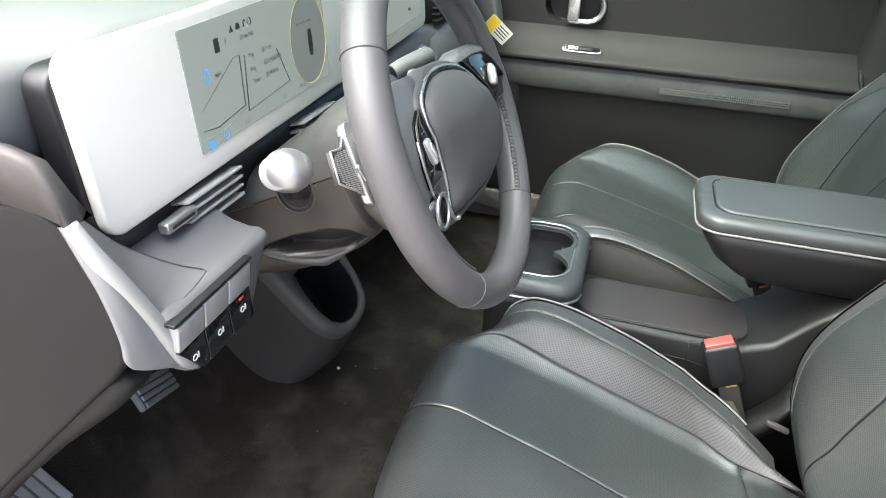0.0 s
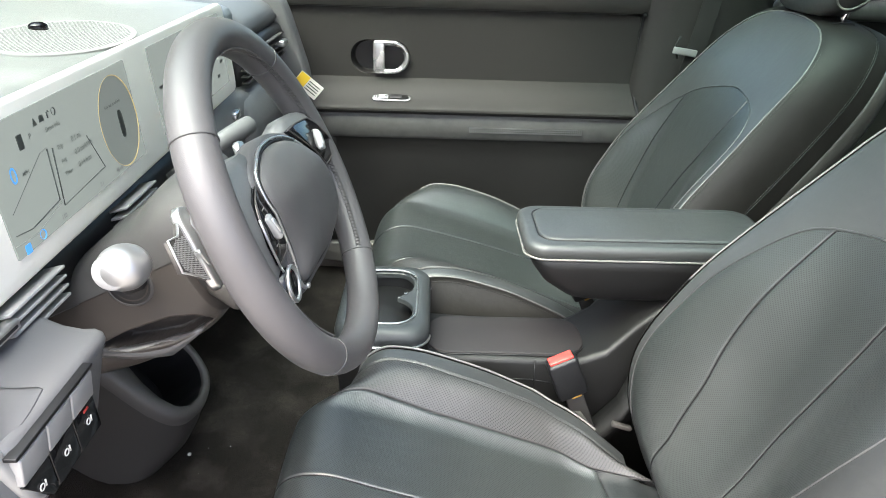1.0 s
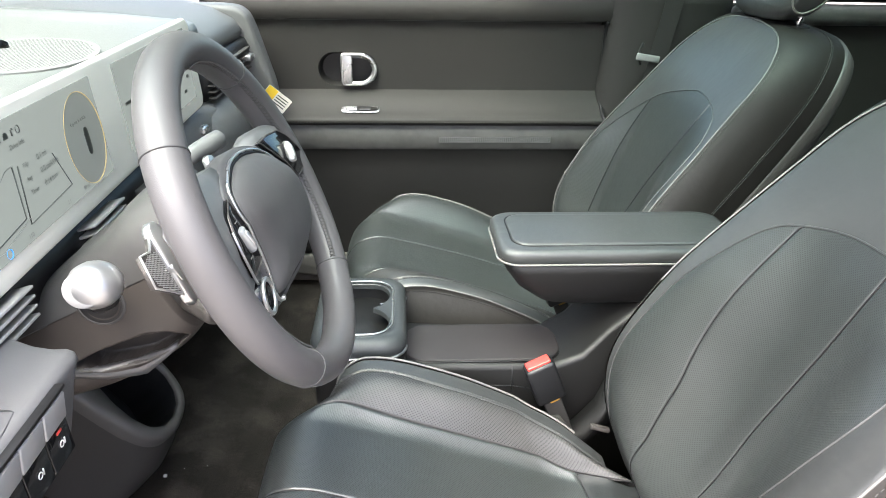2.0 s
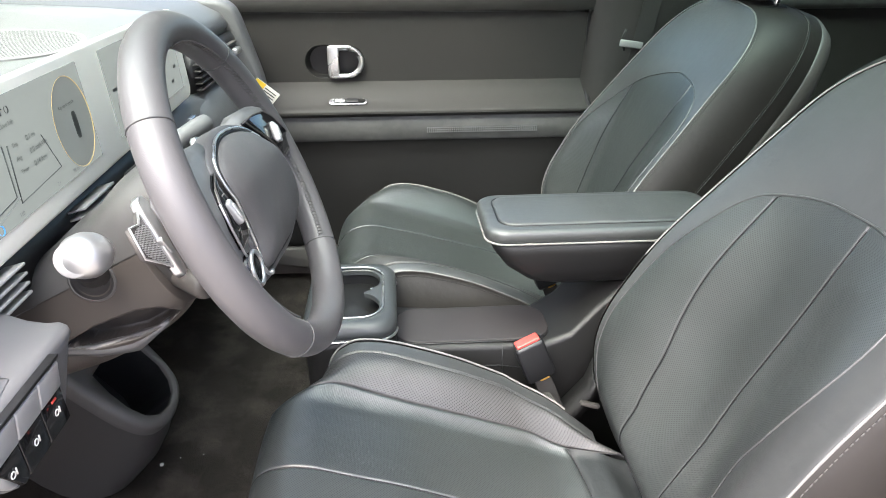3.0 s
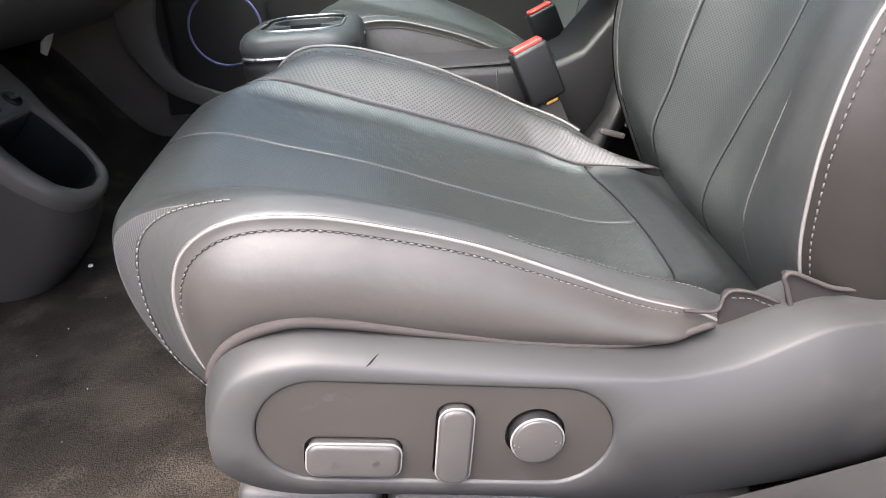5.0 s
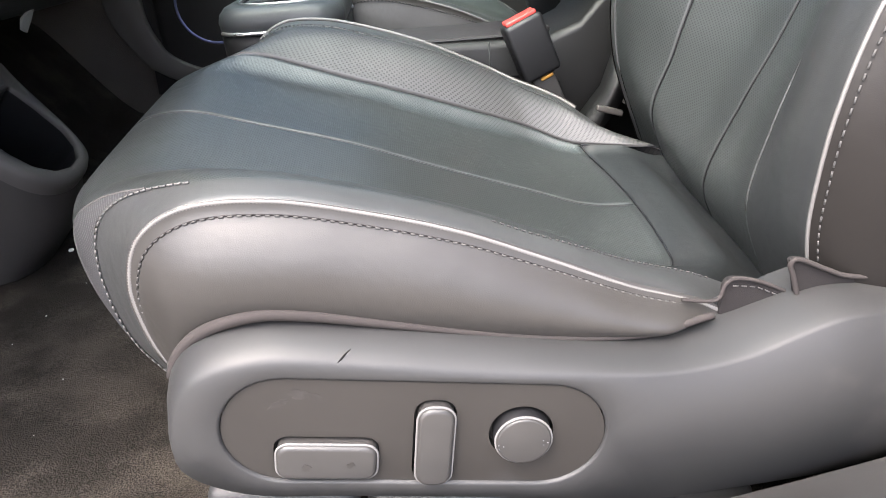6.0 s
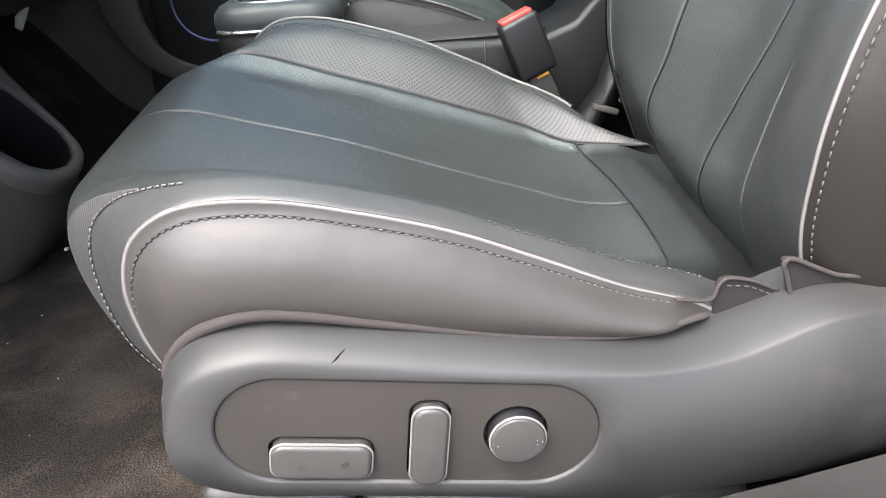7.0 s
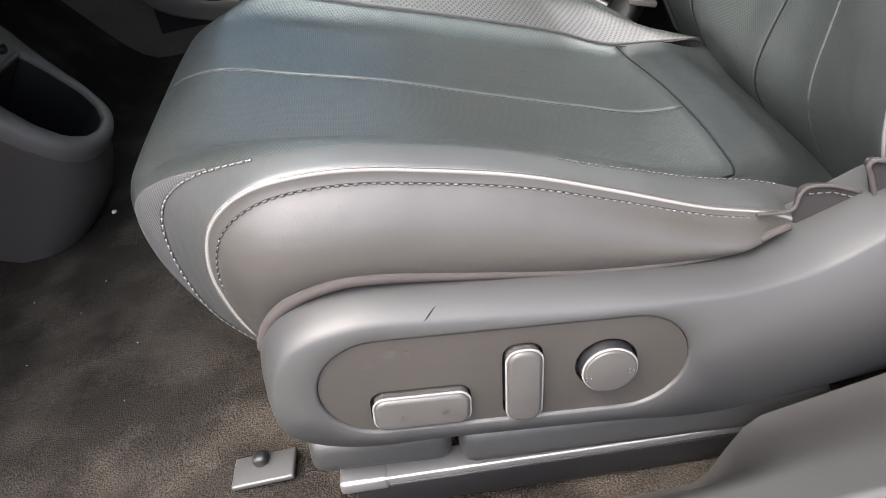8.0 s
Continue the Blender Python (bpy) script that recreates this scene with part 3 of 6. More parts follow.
    # side and rear of the backrest
    line = resample(line, 120)
    rings = []
    for depth, grow in ((0, 0), (.012, .012), (.06, .022), (.135, .024), (.140, .0215), (.145, .024), (.18, .012), (.21, -.02), (.22, -.07)):
        ring = []
        for p in line:
            w = (p[1] - cy + side * lean * (p[2] - .22))
            out = math.copysign(1, w) * min(1, abs(w) / .12)
            up = sm(.64, .8, p[2] - dz)
            ring.append(p + np.array((depth * .80 + up * grow * .4, out * grow, -depth * .45 * (1 - up) + up * (grow * .9 - depth * .25))))
        rings.append(ring)
    part("back_side", loft(rings[:5], False, closed=False), M_BACKSIDE_SHADED, root, "smooth grey leather flank")
    part("back_shell", loft(rings[4:] + [[place(.36, 0, .46)] * 120], False, closed=False), M_TRIM, root, "dark grey rear cover")
    part("back_stitching", stitches([p + np.array((.004, math.copysign(.0062, p[1] - cy + side * lean * (p[2] - .22)), 0)) for p in line], .0042, .0026, .0007), M_THREAD, root, "grey thread")
    seam_line = []
    for p in line:
        w = (p[1] - cy + side * lean * (p[2] - .22))
        out = math.copysign(1, w) * min(1, abs(w) / .12)
        up = sm(.64, .8, p[2] - dz)
        seam_line.append(p + np.array((.105 * .80 + up * .0235 * .4, out * .0245, -.105 * .45 * (1 - up) + up * (.0235 * .9 - .105 * .25))))
    part("flank_seam", tube(seam_line, .0009, 6), M_BLACK, root, "dark seam on the flank")
    part("flank_stitching", stitches([p + np.array((-.004, math.copysign(.0006, p[1] - cy), .002)) for p in seam_line], .0044, .0030, .0007), M_THREAD, root, "grey thread")
    # head restraint on two posts
    tb = place(.395, 0, .800)
    for w in (-.085, .085):
        part("post", tube([tb + np.array((0, w, -.02)), tb + np.array((.022, w, .06))], .006, 12), M_CHROME, root, "chrome post")
        part("post_collar", rbox(tb + np.array((.0, w, .002)), (.05, .034, .008), .004), M_BLACK, root)
    rings = []
    for t in np.linspace(-1, 1, 25):
        e = math.sqrt(max(.02, 1 - abs(t) ** 4))
        ring = []
        for a in np.linspace(0, 2 * math.pi, 25)[:-1]:
            ca, sa = math.cos(a), math.sin(a)
            ring.append(tb + np.array((.02 + .055 * math.copysign(abs(ca) ** .7, ca) * e + .03 * sa, .135 * t, .095 + .085 * math.copysign(abs(sa) ** .7, sa) * e)))
        rings.append(ring)
    rest = part("head_restraint", loft(rings), M_LEATHER, root, "grey leather head restraint")
    for w in (-.118, .118):
        e = .75
        part("head_piping", tube([tb + np.array((.02 + .056 * math.cos(a) * e + .03 * math.sin(a), w, .095 + .086 * math.sin(a) * e)) for a in np.linspace(0, 2 * math.pi, 40)[:-1]], .0022, 6, True), M_PIPING, rest, "pale piping")
    return root


driver_seat = seat("driver_seat", -0.403, 1, 0.0, 0.0, 0.078, "grey leather driver seat with pale piping and perforated panels")
seat("passenger_seat", 0.345, -1, 0.07, 0.0, -0.045, "grey leather passenger seat with pale piping beside the console")


def offset(poly, d, top=1.0, low=1.0, rear=1.0):
    """A closed outline drawn in by d along its own normals; top, low: how much of it where the outline faces up or down."""
    P = [np.array(p, float) for p in poly]
    n = len(P)
    area = sum(P[i][0] * P[(i + 1) % n][1] - P[(i + 1) % n][0] * P[i][1] for i in range(n))
    out = []
    for i in range(n):
        t = P[(i + 1) % n] - P[i - 1]
        t /= max(np.linalg.norm(t), 1e-9)
        nrm = math.copysign(1, area) * np.array((-t[1], t[0]))
        out.append(P[i] + d * (1 + (rear - 1) * sm(-.20, -.04, P[i][0])) * (low + (top - low) * sm(.6, -.6, nrm[1])) * nrm)
    return out


def holed(rings, hole, y):
    """Closed rings of (x, z, y) lofted together, then a flat face from the last ring to an open hole."""
    bm = bmesh.new()
    V = [[bm.verts.new((p[0], yy, p[1])) for p in ring] for ring, yy in rings]
    n = len(V[0])
    for A, B in zip(V, V[1:]):
        for k in range(n):
            bm.faces.new((A[k], A[(k + 1) % n], B[(k + 1) % n], B[k]))
    H = [[bm.verts.new((p[0], yy, p[1])) for p in ring] for ring, yy in hole]
    for A, B in zip(H, H[1:]):
        m = len(A)
        for k in range(m):
            bm.faces.new((A[k], A[(k + 1) % m], B[(k + 1) % m], B[k]))
    loops = []
    for loop in (V[-1], H[0]):
        for k in range(len(loop)):
            a, b = loop[k], loop[(k + 1) % len(loop)]
            loops.append(bm.edges.get((a, b)) or bm.edges.new((a, b)))
    bmesh.ops.triangle_fill(bm, use_beauty=True, edges=loops)
    bmesh.ops.recalc_face_normals(bm, faces=bm.faces)
    return bm


def round_rect(cx, cz, hx, hz, r, tilt=0.0, n=6):
    pts = []
    for sx, sz, a0 in ((1, 1, 0), (-1, 1, 90), (-1, -1, 180), (1, -1, 270)):
        for k in range(n + 1):
            a = radians(a0 + 90 * k / n)
            pts.append((sx * (hx - r) + r * math.cos(a), sz * (hz - r) + r * math.sin(a)))
    c, s = math.cos(tilt), math.sin(tilt)
    return [(cx + x * c - z * s, cz + x * s + z * c) for x, z in pts]


def shield():
    """The plastic side cover of the driver seat with its power switches."""
    root = driver_seat
    top = [(-.390, .142), (-.387, .163), (-.379, .182), (-.366, .196), (-.348, .2045), (-.325, .2082), (-.300, .2080), (-.25, .1985), (-.16, .180), (-.068, .163), (-.018, .164), (.017, .174), (.035, .180), (.055, .185), (.075, .185), (.11, .184), (.15, .190), (.19, .18), (.215, .15)]
    low = [(.215, .10), (.20, .062), (.15, .046), (.04, .043), (-.09, .047), (-.151, .057), (-.271, .076), (-.325, .083), (-.356, .093), (-.377, .107), (-.387, .123)]
    out = resample([spline(top + low + top[:1])(t) for t in np.linspace(0, 1, 240)[:-1]], 150, True)
    tilt, c = -.150, (-.2258, .1280)
    st, big = stadium(c[0], c[1], .0838, .0412, 16, tilt), stadium(c[0], c[1], .0838, .0432, 16, tilt)
    rings = [(out, -.622), (out, -.640), (offset(out, .0012, 1, .3, .5), -.653), (offset(out, .004, 1, .3, .5), -.666), (offset(out, .008, 1, .3, .5), -.676), (offset(out, .012, 1, .3, .5), -.683), (offset(out, .016, 1, .3, .5), -.6868)]
    cover = holed(rings, [(big, -.6868), (st, -.6862), (st, -.680)], -.688)
    for v in cover.verts:
        v.co.y += .075 * max(0.0, v.co.x + .07)
    part("side_shield", cover, M_SHELL, root, "scuffed grey plastic side cover")
    circ = lambda r, n=48: [(-.1575 + r * math.cos(a), .1180 + r * math.sin(a)) for a in np.linspace(0, 2 * math.pi, n + 1)[:-1]]
    shapes = (((-.2857, .1152, .0324, .0138, .0085, -.145), "flat grey cushion switch"), ((-.2153, .1182, .0318, .0119, .0098, 1.448), "upright grey backrest switch"))
    wells = [round_rect(a - .0004, b + .0012, hx + .0016, hz + .0018, r + .001, t) for (a, b, hx, hz, r, t), _ in shapes] + [[(x - .0006, z + .0012) for x, z in circ(.0214)]]
    rim_pts = stadium(c[0], c[1], .0838, .0406, 16, tilt)
    bm = bmesh.new()
    edges = []
    for loop in [rim_pts] + wells:
        top, low = ([bm.verts.new((x, y, z)) for x, z in loop] for y in (-.6845, -.676))
        n = len(top)
        for k in range(n):
            bm.faces.new((top[k], top[(k + 1) % n], low[(k + 1) % n], low[k]))
            edges.append(bm.edges.get((top[k], top[(k + 1) % n])))
    bmesh.ops.triangle_fill(bm, use_beauty=True, edges=edges)
    bmesh.ops.recalc_face_normals(bm, faces=bm.faces)
    part("switch_plate", bm, M_SHELL_IN, root, "smudged grey switch plate", False)
    part("switch_backing", prism(stadium(c[0], c[1], .0830, .0400, 16, tilt), FWD, .660, .6762), M_BLACK, root, "black behind the switches", False)
    for (cx, cz, hx, hz, r, t), lab in shapes:
        sw = part("switch", prism(round_rect(cx, cz, hx, hz, r, t), FWD, .66, .6920, .0034, 6), M_SWITCH, root, lab)
        part("switch_edge", tube([(x, -.6886, z) for x, z in round_rect(cx, cz, hx + .0002, hz + .0002, r, t)], .0009, 8, True), M_SWITCH_EDGE, sw, "thin pale rim of the switch")
    knob = part("lumbar_knob", prism(circ(.0190), FWD, .66, .6900, .0010, 3), M_BLACK, root, "round grey lumbar switch")
    part("knob_edge", tube([(x, -.6904, z) for x, z in circ(.0184)], .0009, 8, True), M_SWITCH_EDGE, knob, "thin pale rim of the switch")
    part("knob_cap", prism(circ(.0181), FWD, .686, .6930, .0016, 5), M_SWITCH, knob)
    # handling marks
    rnd = random.Random(11)

    def smear(cx, cz, w, h, t, d, mat):
        pts = []
        for a in np.linspace(0, 2 * math.pi, 25)[:-1]:
            q = rnd.uniform(.6, 1.0)
            x, z = w * q * math.cos(a), h * q * math.sin(a)
            pts.append((cx + x * math.cos(t) - z * math.sin(t), cz + x * math.sin(t) + z * math.cos(t)))
        part("smudge", prism(pts, FWD, d - .0006, d + rnd.uniform(.00008, .0003)), mat, root, "greasy smudge", False)
    greasy = surface("greasy_mark", (.034, .031, .029), .42, grain=300, bump=.1, vary=.3, stain=120)
    smudged = surface("rubbed_mark", (.022, .021, .020), .55, grain=600, bump=.3, vary=.3, stain=200)
    for cx, cz, w, h, t, d in ((-.2955, .1675, .009, .0045, -.3, .6845), (-.286, .1645, .006, .0028, -.5, .6845), (-.310, .1615, .008, .0030, .35, .6845), (-.2985, .1145, .0038, .0032, .5, .6922), (-.2705, .1130, .0034, .0024, .5, .6922)):
        smear(cx, cz, w, h, t, d, greasy)
    part("scuff", tube([(-.2715, -.6850, .1835), (-.2685, -.6842, .1885), (-.2635, -.6826, .1935), (-.2605, -.6815, .1955)], [.0004, .0013, .0010, .0003], 6, squash=.08), smudged, root, "dark scuff mark")
    for dx in (-.0145, .0145):
        for k in range(3):
            a = 2.1 * k
            part("knob_dot", rbox((-.1585 + dx + .002 * math.cos(a), -.6932, .1162 + .002 * math.sin(a)), (.0009, .0006, .0009), 0), M_DASH, knob)
    # rail and its front cover
    part("rail_cover", rbox((0, 0, 0), (.110, .05, .036), .011, m=pose(-.329, -.6375, .048, 0, 8.5, 0)), M_SHELL, root, "grey plastic rail cover")
    part("rail_cover", rbox((0, 0, 0), (.300, .05, .040), .012, m=pose(-.121, -.6375, .014, 0, 7, 0)), M_SHELL, root, "grey plastic rail cover")
    part("seat_rail", rbox((0, 0, 0), (.37, .024, .008), .002, m=pose(-.178, -.6450, -.006, 0, 5.4, 0)), M_STEEL, root, "bright steel slide rail")
    part("rail_end", rbox((0, 0, 0), (.040, .026, .014), .004, m=pose(-.352, -.6450, .0085, 0, 5.4, 0)), M_STEEL, root, "steel end of the slide rail")
    part("lower_rail", rbox((0, 0, 0), (.37, .028, .030), .003, m=pose(-.178, -.6420, -.026, 0, 5.4, 0)), M_BLACK, root, "black lower rail")
    foot = part("rail_bracket", rbox((-.448, -.600, -.012), (.056, .032, .006), .002), M_BRACKET, root, "dark steel floor bracket")
    part("bracket_bolt", rbox((-.450, -.594, -.004), (.014, .014, .012), .005), M_BLACK, foot)
    part("seat_pan", rbox((-.16, -.403, .085), (.46, .36, .07), .02), M_BLACK, root, "black seat pan")
    part("belt_anchor", rbox((.052, -.163, .180), (.036, .010, .008), .002, m=pose(0, 0, 0, 0, 18, 0)), M_TRIM, root, "pale grey plastic anchor cover")
    part("belt_anchor", rbox((.075, -.166, .196), (.008, .010, .018), .002, m=pose(0, 0, 0, 0, 18, 0)), M_TRIM, root, "pale grey plastic anchor cover")
    # felt apron where cushion and backrest meet
    flap = [(-.011, .166), (-.010, .180), (-.009, .190), (-.003, .1935), (.013, .190), (.032, .180), (.038, .174), (.02, .160), (.0, .156)]
    apron = part("felt_apron", prism([spline(flap + flap[:1])(t) for t in np.linspace(0, 1, 50)[:-1]], FWD, .6335, .6385, .0015), M_FELT, root, "creased brown-grey felt apron")
    part("apron_edge", ribbed([spline([(-.040, -.6435, .1835), (-.022, -.642, .1795), (-.013, -.641, .1805), (-.0095, -.640, .1895), (-.003, -.640, .1940), (.013, -.640, .1905), (.034, -.638, .1795)])(t) for t in np.linspace(0, 1, 50)], .0016), M_WELT, apron, "grey piping")
    part("apron_stitching", stitches([(-.004, -.6392, .188), (.013, -.6392, .1855), (.030, -.6388, .1765)], .003, .002, .0006), M_THREAD, apron)
    flap = [(.039, .176), (.034, .195), (.0305, .205), (.034, .2075), (.040, .2055), (.056, .198), (.073, .191), (.104, .1875), (.14, .188), (.14, .176), (.08, .172)]
    tuck = part("back_flap", prism([spline(flap + flap[:1])(t) for t in np.linspace(0, 1, 60)[:-1]], FWD, .6390, .6435, .0015), M_FELT, root, "brown-grey felt flap under the backrest")
    part("flap_edge", tube([spline([(.040, -.6445, .178), (.034, -.6450, .195), (.0305, -.6455, .204), (.036, -.6455, .2075), (.056, -.6455, .198), (.073, -.6455, .191), (.104, -.6455, .1875), (.14, -.6455, .188)])(t) for t in np.linspace(0, 1, 50)], .0018, 8), M_WELT, tuck, "grey felt edge")


shield()


# ---- the passenger door and the trim beyond the seats ----
def door():
    root = thing("passenger_door", "closed dark grey passenger door with a silver pull handle", "car door")
    sec = [(.74, .06), (.735, .20), (.728, .36), (.725, .412), (.722, .418), (.718, .424), (.716, .470), (.720, .478), (.722, .484), (.708, .490), (.706, .500), (.709, .504), (.724, .508), (.742, .516), (.757, .526), (.770, .538), (.781, .552), (.7885, .567), (.790, .60), (.792, .70), (.790, .742), (.778, .750), (.772, .765), (.775, .795), (.80, .815), (.86, .82)]
    xs = np.linspace(-.80, .26, 60)

    def bmof(a, b):
        return loft([[(x + .07 * (z - .5), y, z) for y, z in sec[a:b]] for x in xs], False, closed=False)
    part("lower_panel", bmof(0, 5), M_DOORLOW, root, "black lower door plastic")
    strip = part("trim_strip", bmof(4, 9), M_DOORSTRIP, root, "light grey grained strip")
    rest = part("armrest", bmof(8, 18), M_DOOR, root, "padded dark grey armrest")
    rect = [(-.814, .5665), (.264, .5665), (.277, .742), (-.80, .742)]
    rect = resample(rect, 80, True)
    oval = lambda k: [(-.4275 + k * a, .620 + k * b) for a, b in stadium(0, 0, .036, .044, 14)]
    part("upper_panel", holed([(rect, .791), (rect, .790)], [(oval(1), .790), (oval(.985), .7915), (oval(.975), .795)], .79), M_DOOR, root, "dark grey upper door panel", False)
    part("handle_bowl", loft([[(x, y, z) for x, z in oval(k)] for k, y in ((.975, .795), (.95, .806), (.85, .822), (.5, .828), (.02, .828))], False), M_DOORLOW, root, "dark oval bowl behind the handle")
    part("door_seal", tube([(.264, y - .004, z) for y, z in sec[8:22]], .0055, 8), M_BLACK, root, "black rubber seal at the rear edge")
    part("belt_rail", bmof(21, 26), M_DOOR, root, "padded grey rail under the window")
    part("door_back", rbox((-.27, .86, .42), (1.08, .08, .80), .01), M_BLACK, root, "", False)
    # grille of small squares in the strip
    bm = bmesh.new()
    for i in range(58):
        for j in range(3):
            rbox((-.182 + i * .0053, .7150, .441 + j * .0055), (.0036, .003, .0036), 0, bm=bm)
    tagged(part("strip_grille", bm, M_STEEL, strip, "tiny pale squares", False), kind="stuff")
    # pull handle in its oval bowl
    d_out = [(-.440, .583)] + [(-.397 + .041 * math.cos(a), .620 + .037 * math.sin(a)) for a in np.linspace(-math.pi / 2, math.pi / 2, 30)] + [(-.440, .657)]
    pull = part("pull_handle", tube([(x, .784, z) for x, z in resample(d_out, 90, True)], .0085, 10, True, squash=.75), M_SILVER, root, "silver loop pull handle")
    part("handle_plate", rbox((-.430, .783, .620), (.030, .012, .082), .004), M_SILVER, pull, "silver handle blade")
    sm_ = pose(-.395, .745, .5195, 28, 0, 0)
    bez = part("switch_bezel", prism(stadium(0, 0, .040, .0125, 8), sm_, -.004, .004, .002), M_SILVER, root, "silver window switch surround")
    part("switch_well", prism(stadium(.004, 0, .034, .009, 8), sm_, .002, .0045), M_DOORLOW, bez)
    part("window_switch", prism(round_rect(.012, 0, .017, .0085, .003), sm_, .0, .009, .0015), M_BLACK, bez, "black window switch")
    part("lock_switch", prism(round_rect(-.022, 0, .014, .008, .003), sm_, .0, .008, .0015), M_SILVER, bez, "silver lock switch")
    part("door_stitching", stitches([(x, .7055, .4965) for x in np.linspace(-.78, .24, 60)], .005, .003, .0006), M_THREAD, rest)
    part("door_stitching", stitches([(x, .7785, .7475) for x in np.linspace(-.76, .22, 60)], .005, .003, .0006), M_THREAD, root)
    # loudspeaker low at the front
    ring = [(-.647 + .088 * math.cos(a), .722, .265 + .088 * math.sin(a)) for a in np.linspace(0, 2 * math.pi, 49)[:-1]]
    pod_part = part("speaker_pod", rbox((-.665, .745, .27), (.26, .05, .34), .04, 5), M_DOORLOW, root, "dark speaker surround")
    part("speaker_ring", tube(ring, .004, 8, True), surface("blue_silver_ring", (.20, .22, .45), .3, metal=.6, bump=0), pod_part, "blue-silver speaker ring")
    part("speaker_grille", prism([(p[0], p[2]) for p in ring], FWD, -.735, -.724), M_BLACK, pod_part, "black speaker grille", False)
    return root


door()
inner = [(-.745, .50), (-.773, .418), (-.814, .283), (-.791, .181), (-.712, .124), (-.60, .105), (-.2, .10), (.25, .10)]
outer_c = [(.25, .0), (-.2, .01), (-.376, .019), (-.648, .058), (-.804, .113), (-.874, .200), (-.898, .259), (-.90, .343), (-.88, .50)]
band = [tuple(spline(inner)(t)) for t in np.linspace(0, 1, 30)] + [tuple(spline(outer_c)(t)) for t in np.linspace(0, 1, 30)]
setting("trim_kick", prism(band, FWD, -.76, -.712, .006), surface("kick_trim_plastic", (.13, .120, .108), .55, grain=1600, bump=.25), "brown-grey kick and sill trim of the passenger side", True)
setting("wall_kick", rbox((-.80, .775, .15), (.85, .03, .50), 0), M_KICK_PALED, "carpeted kick wall, paled for footwell light")
setting("wall_kick_left", rbox((-1.08, -.735, .25), (.36, .05, .62), 0), M_KICK_PALED, "carpeted kick wall by the driver, paled for footwell light")
setting("trim_b_pillar", loft([[(x0 + .07 * (z - .5), y, z) for x0, y in ((.245, .795), (.262, .752), (.30, .728), (.42, .712), (.52, .715), (.56, .75), (.56, .83), (.245, .83))] for z in (-.02, .2, .5, .8, .82)]), M_DOOR, "dark grey B-pillar trim", True)
setting("trim_b_pillar_top", loft([[(x0 + .07 * (z - .5) , y, z) for x0, y in ((.255, .80), (.27, .76), (.31, .736), (.42, .72), (.52, .722), (.56, .76), (.56, .83), (.255, .83))] for z in (.824, 1.0, 1.15)]), M_CREAM, "pale upper pillar trim", True)
setting("wall_right_rear", rbox((1.02, .80, .38), (.86, .06, .84), .02), M_DOOR, "dark grey rear door panel")
setting("trim_rear_belt", rbox((1.02, .765, .775), (.86, .05, .05), .02), M_DOORSTRIP, "grey rear door rail", True)
# out of view: solid door and forward-set pillar shade the driver seat's rear end
setting("wall_left_rear", rbox((.98, -.80, .55), (.90, .06, 1.2), .02), M_DOOR, "unseen left rear door, solid up to the roof to block light")
setting("trim_b_pillar_left", loft([[(x0 + .07 * (z - .5), y, z) for x0, y in ((.27, -.90), (.265, -.80), (.30, -.765), (.50, -.765), (.56, -.78), (.56, -.90))] for z in (-.02, .3, .6, .9, 1.15)]), M_DOOR, "unseen driver side B-pillar, set forward to shade the seat shield", True)


def sill_height(x, y):
    inside = np.interp(x, [-1, -.09, -.075, -.055, .035, .2, .5], [-.03, -.03, .0, .034, .052, .09, .12])
    ridge = np.interp(x, [-1, -.18, -.13, -.055, .007, .12, .3, .5], [.040, .042, .044, .053, .058, .068, .08, .09])
    z = inside + (ridge - inside) * sm(-.692, -.748, y)
    return z - .28 * sm(-.775, -.84, y)


setting("trim_sill", sheet(sill_height, -.98, .5, -.85, -.688, 120, 40), M_SILL, "dark grey plastic door sill and pillar foot trim", True)
bench = thing("rear_bench", "dark grey rear bench seat in shadow", "car seat")
part("bench_cushion", rbox((1.12, 0, .24), (.48, 1.25, .16), .05), M_LEATHER, bench)
part("bench_back", rbox((1.38, 0, .52), (.16, 1.25, .55), .05, m=pose(0, 0, 0, 0, 14, 0)), M_LEATHER, bench)

# seat belt on the far pillar
belt = thing("seat_belt", "grey seat belt webbing hanging at the pillar", "seat belt")
part("webbing", loft([[(x + a, y + b, z) for a, b in ((-.024, 0), (.024, .004), (.024, .006), (-.024, .002))] for x, y, z in ((.345, .690, .50), (.375, .690, .64), (.395, .692, .75), (.415, .70, .86), (.43, .70, 1.05))]), M_WEB, belt, "grey woven webbing", False)
part("tongue", rbox((.352, .686, .672), (.062, .008, .018), .003, m=pose(0, 0, 0, 0, 8, 0)), M_BUTTON, belt, "silver tongue with a pale label")
part("tongue_loop", tube([(.335, .688, .655), (.328, .688, .69), (.335, .688, .71)], .003, 6), M_BLACK, belt)


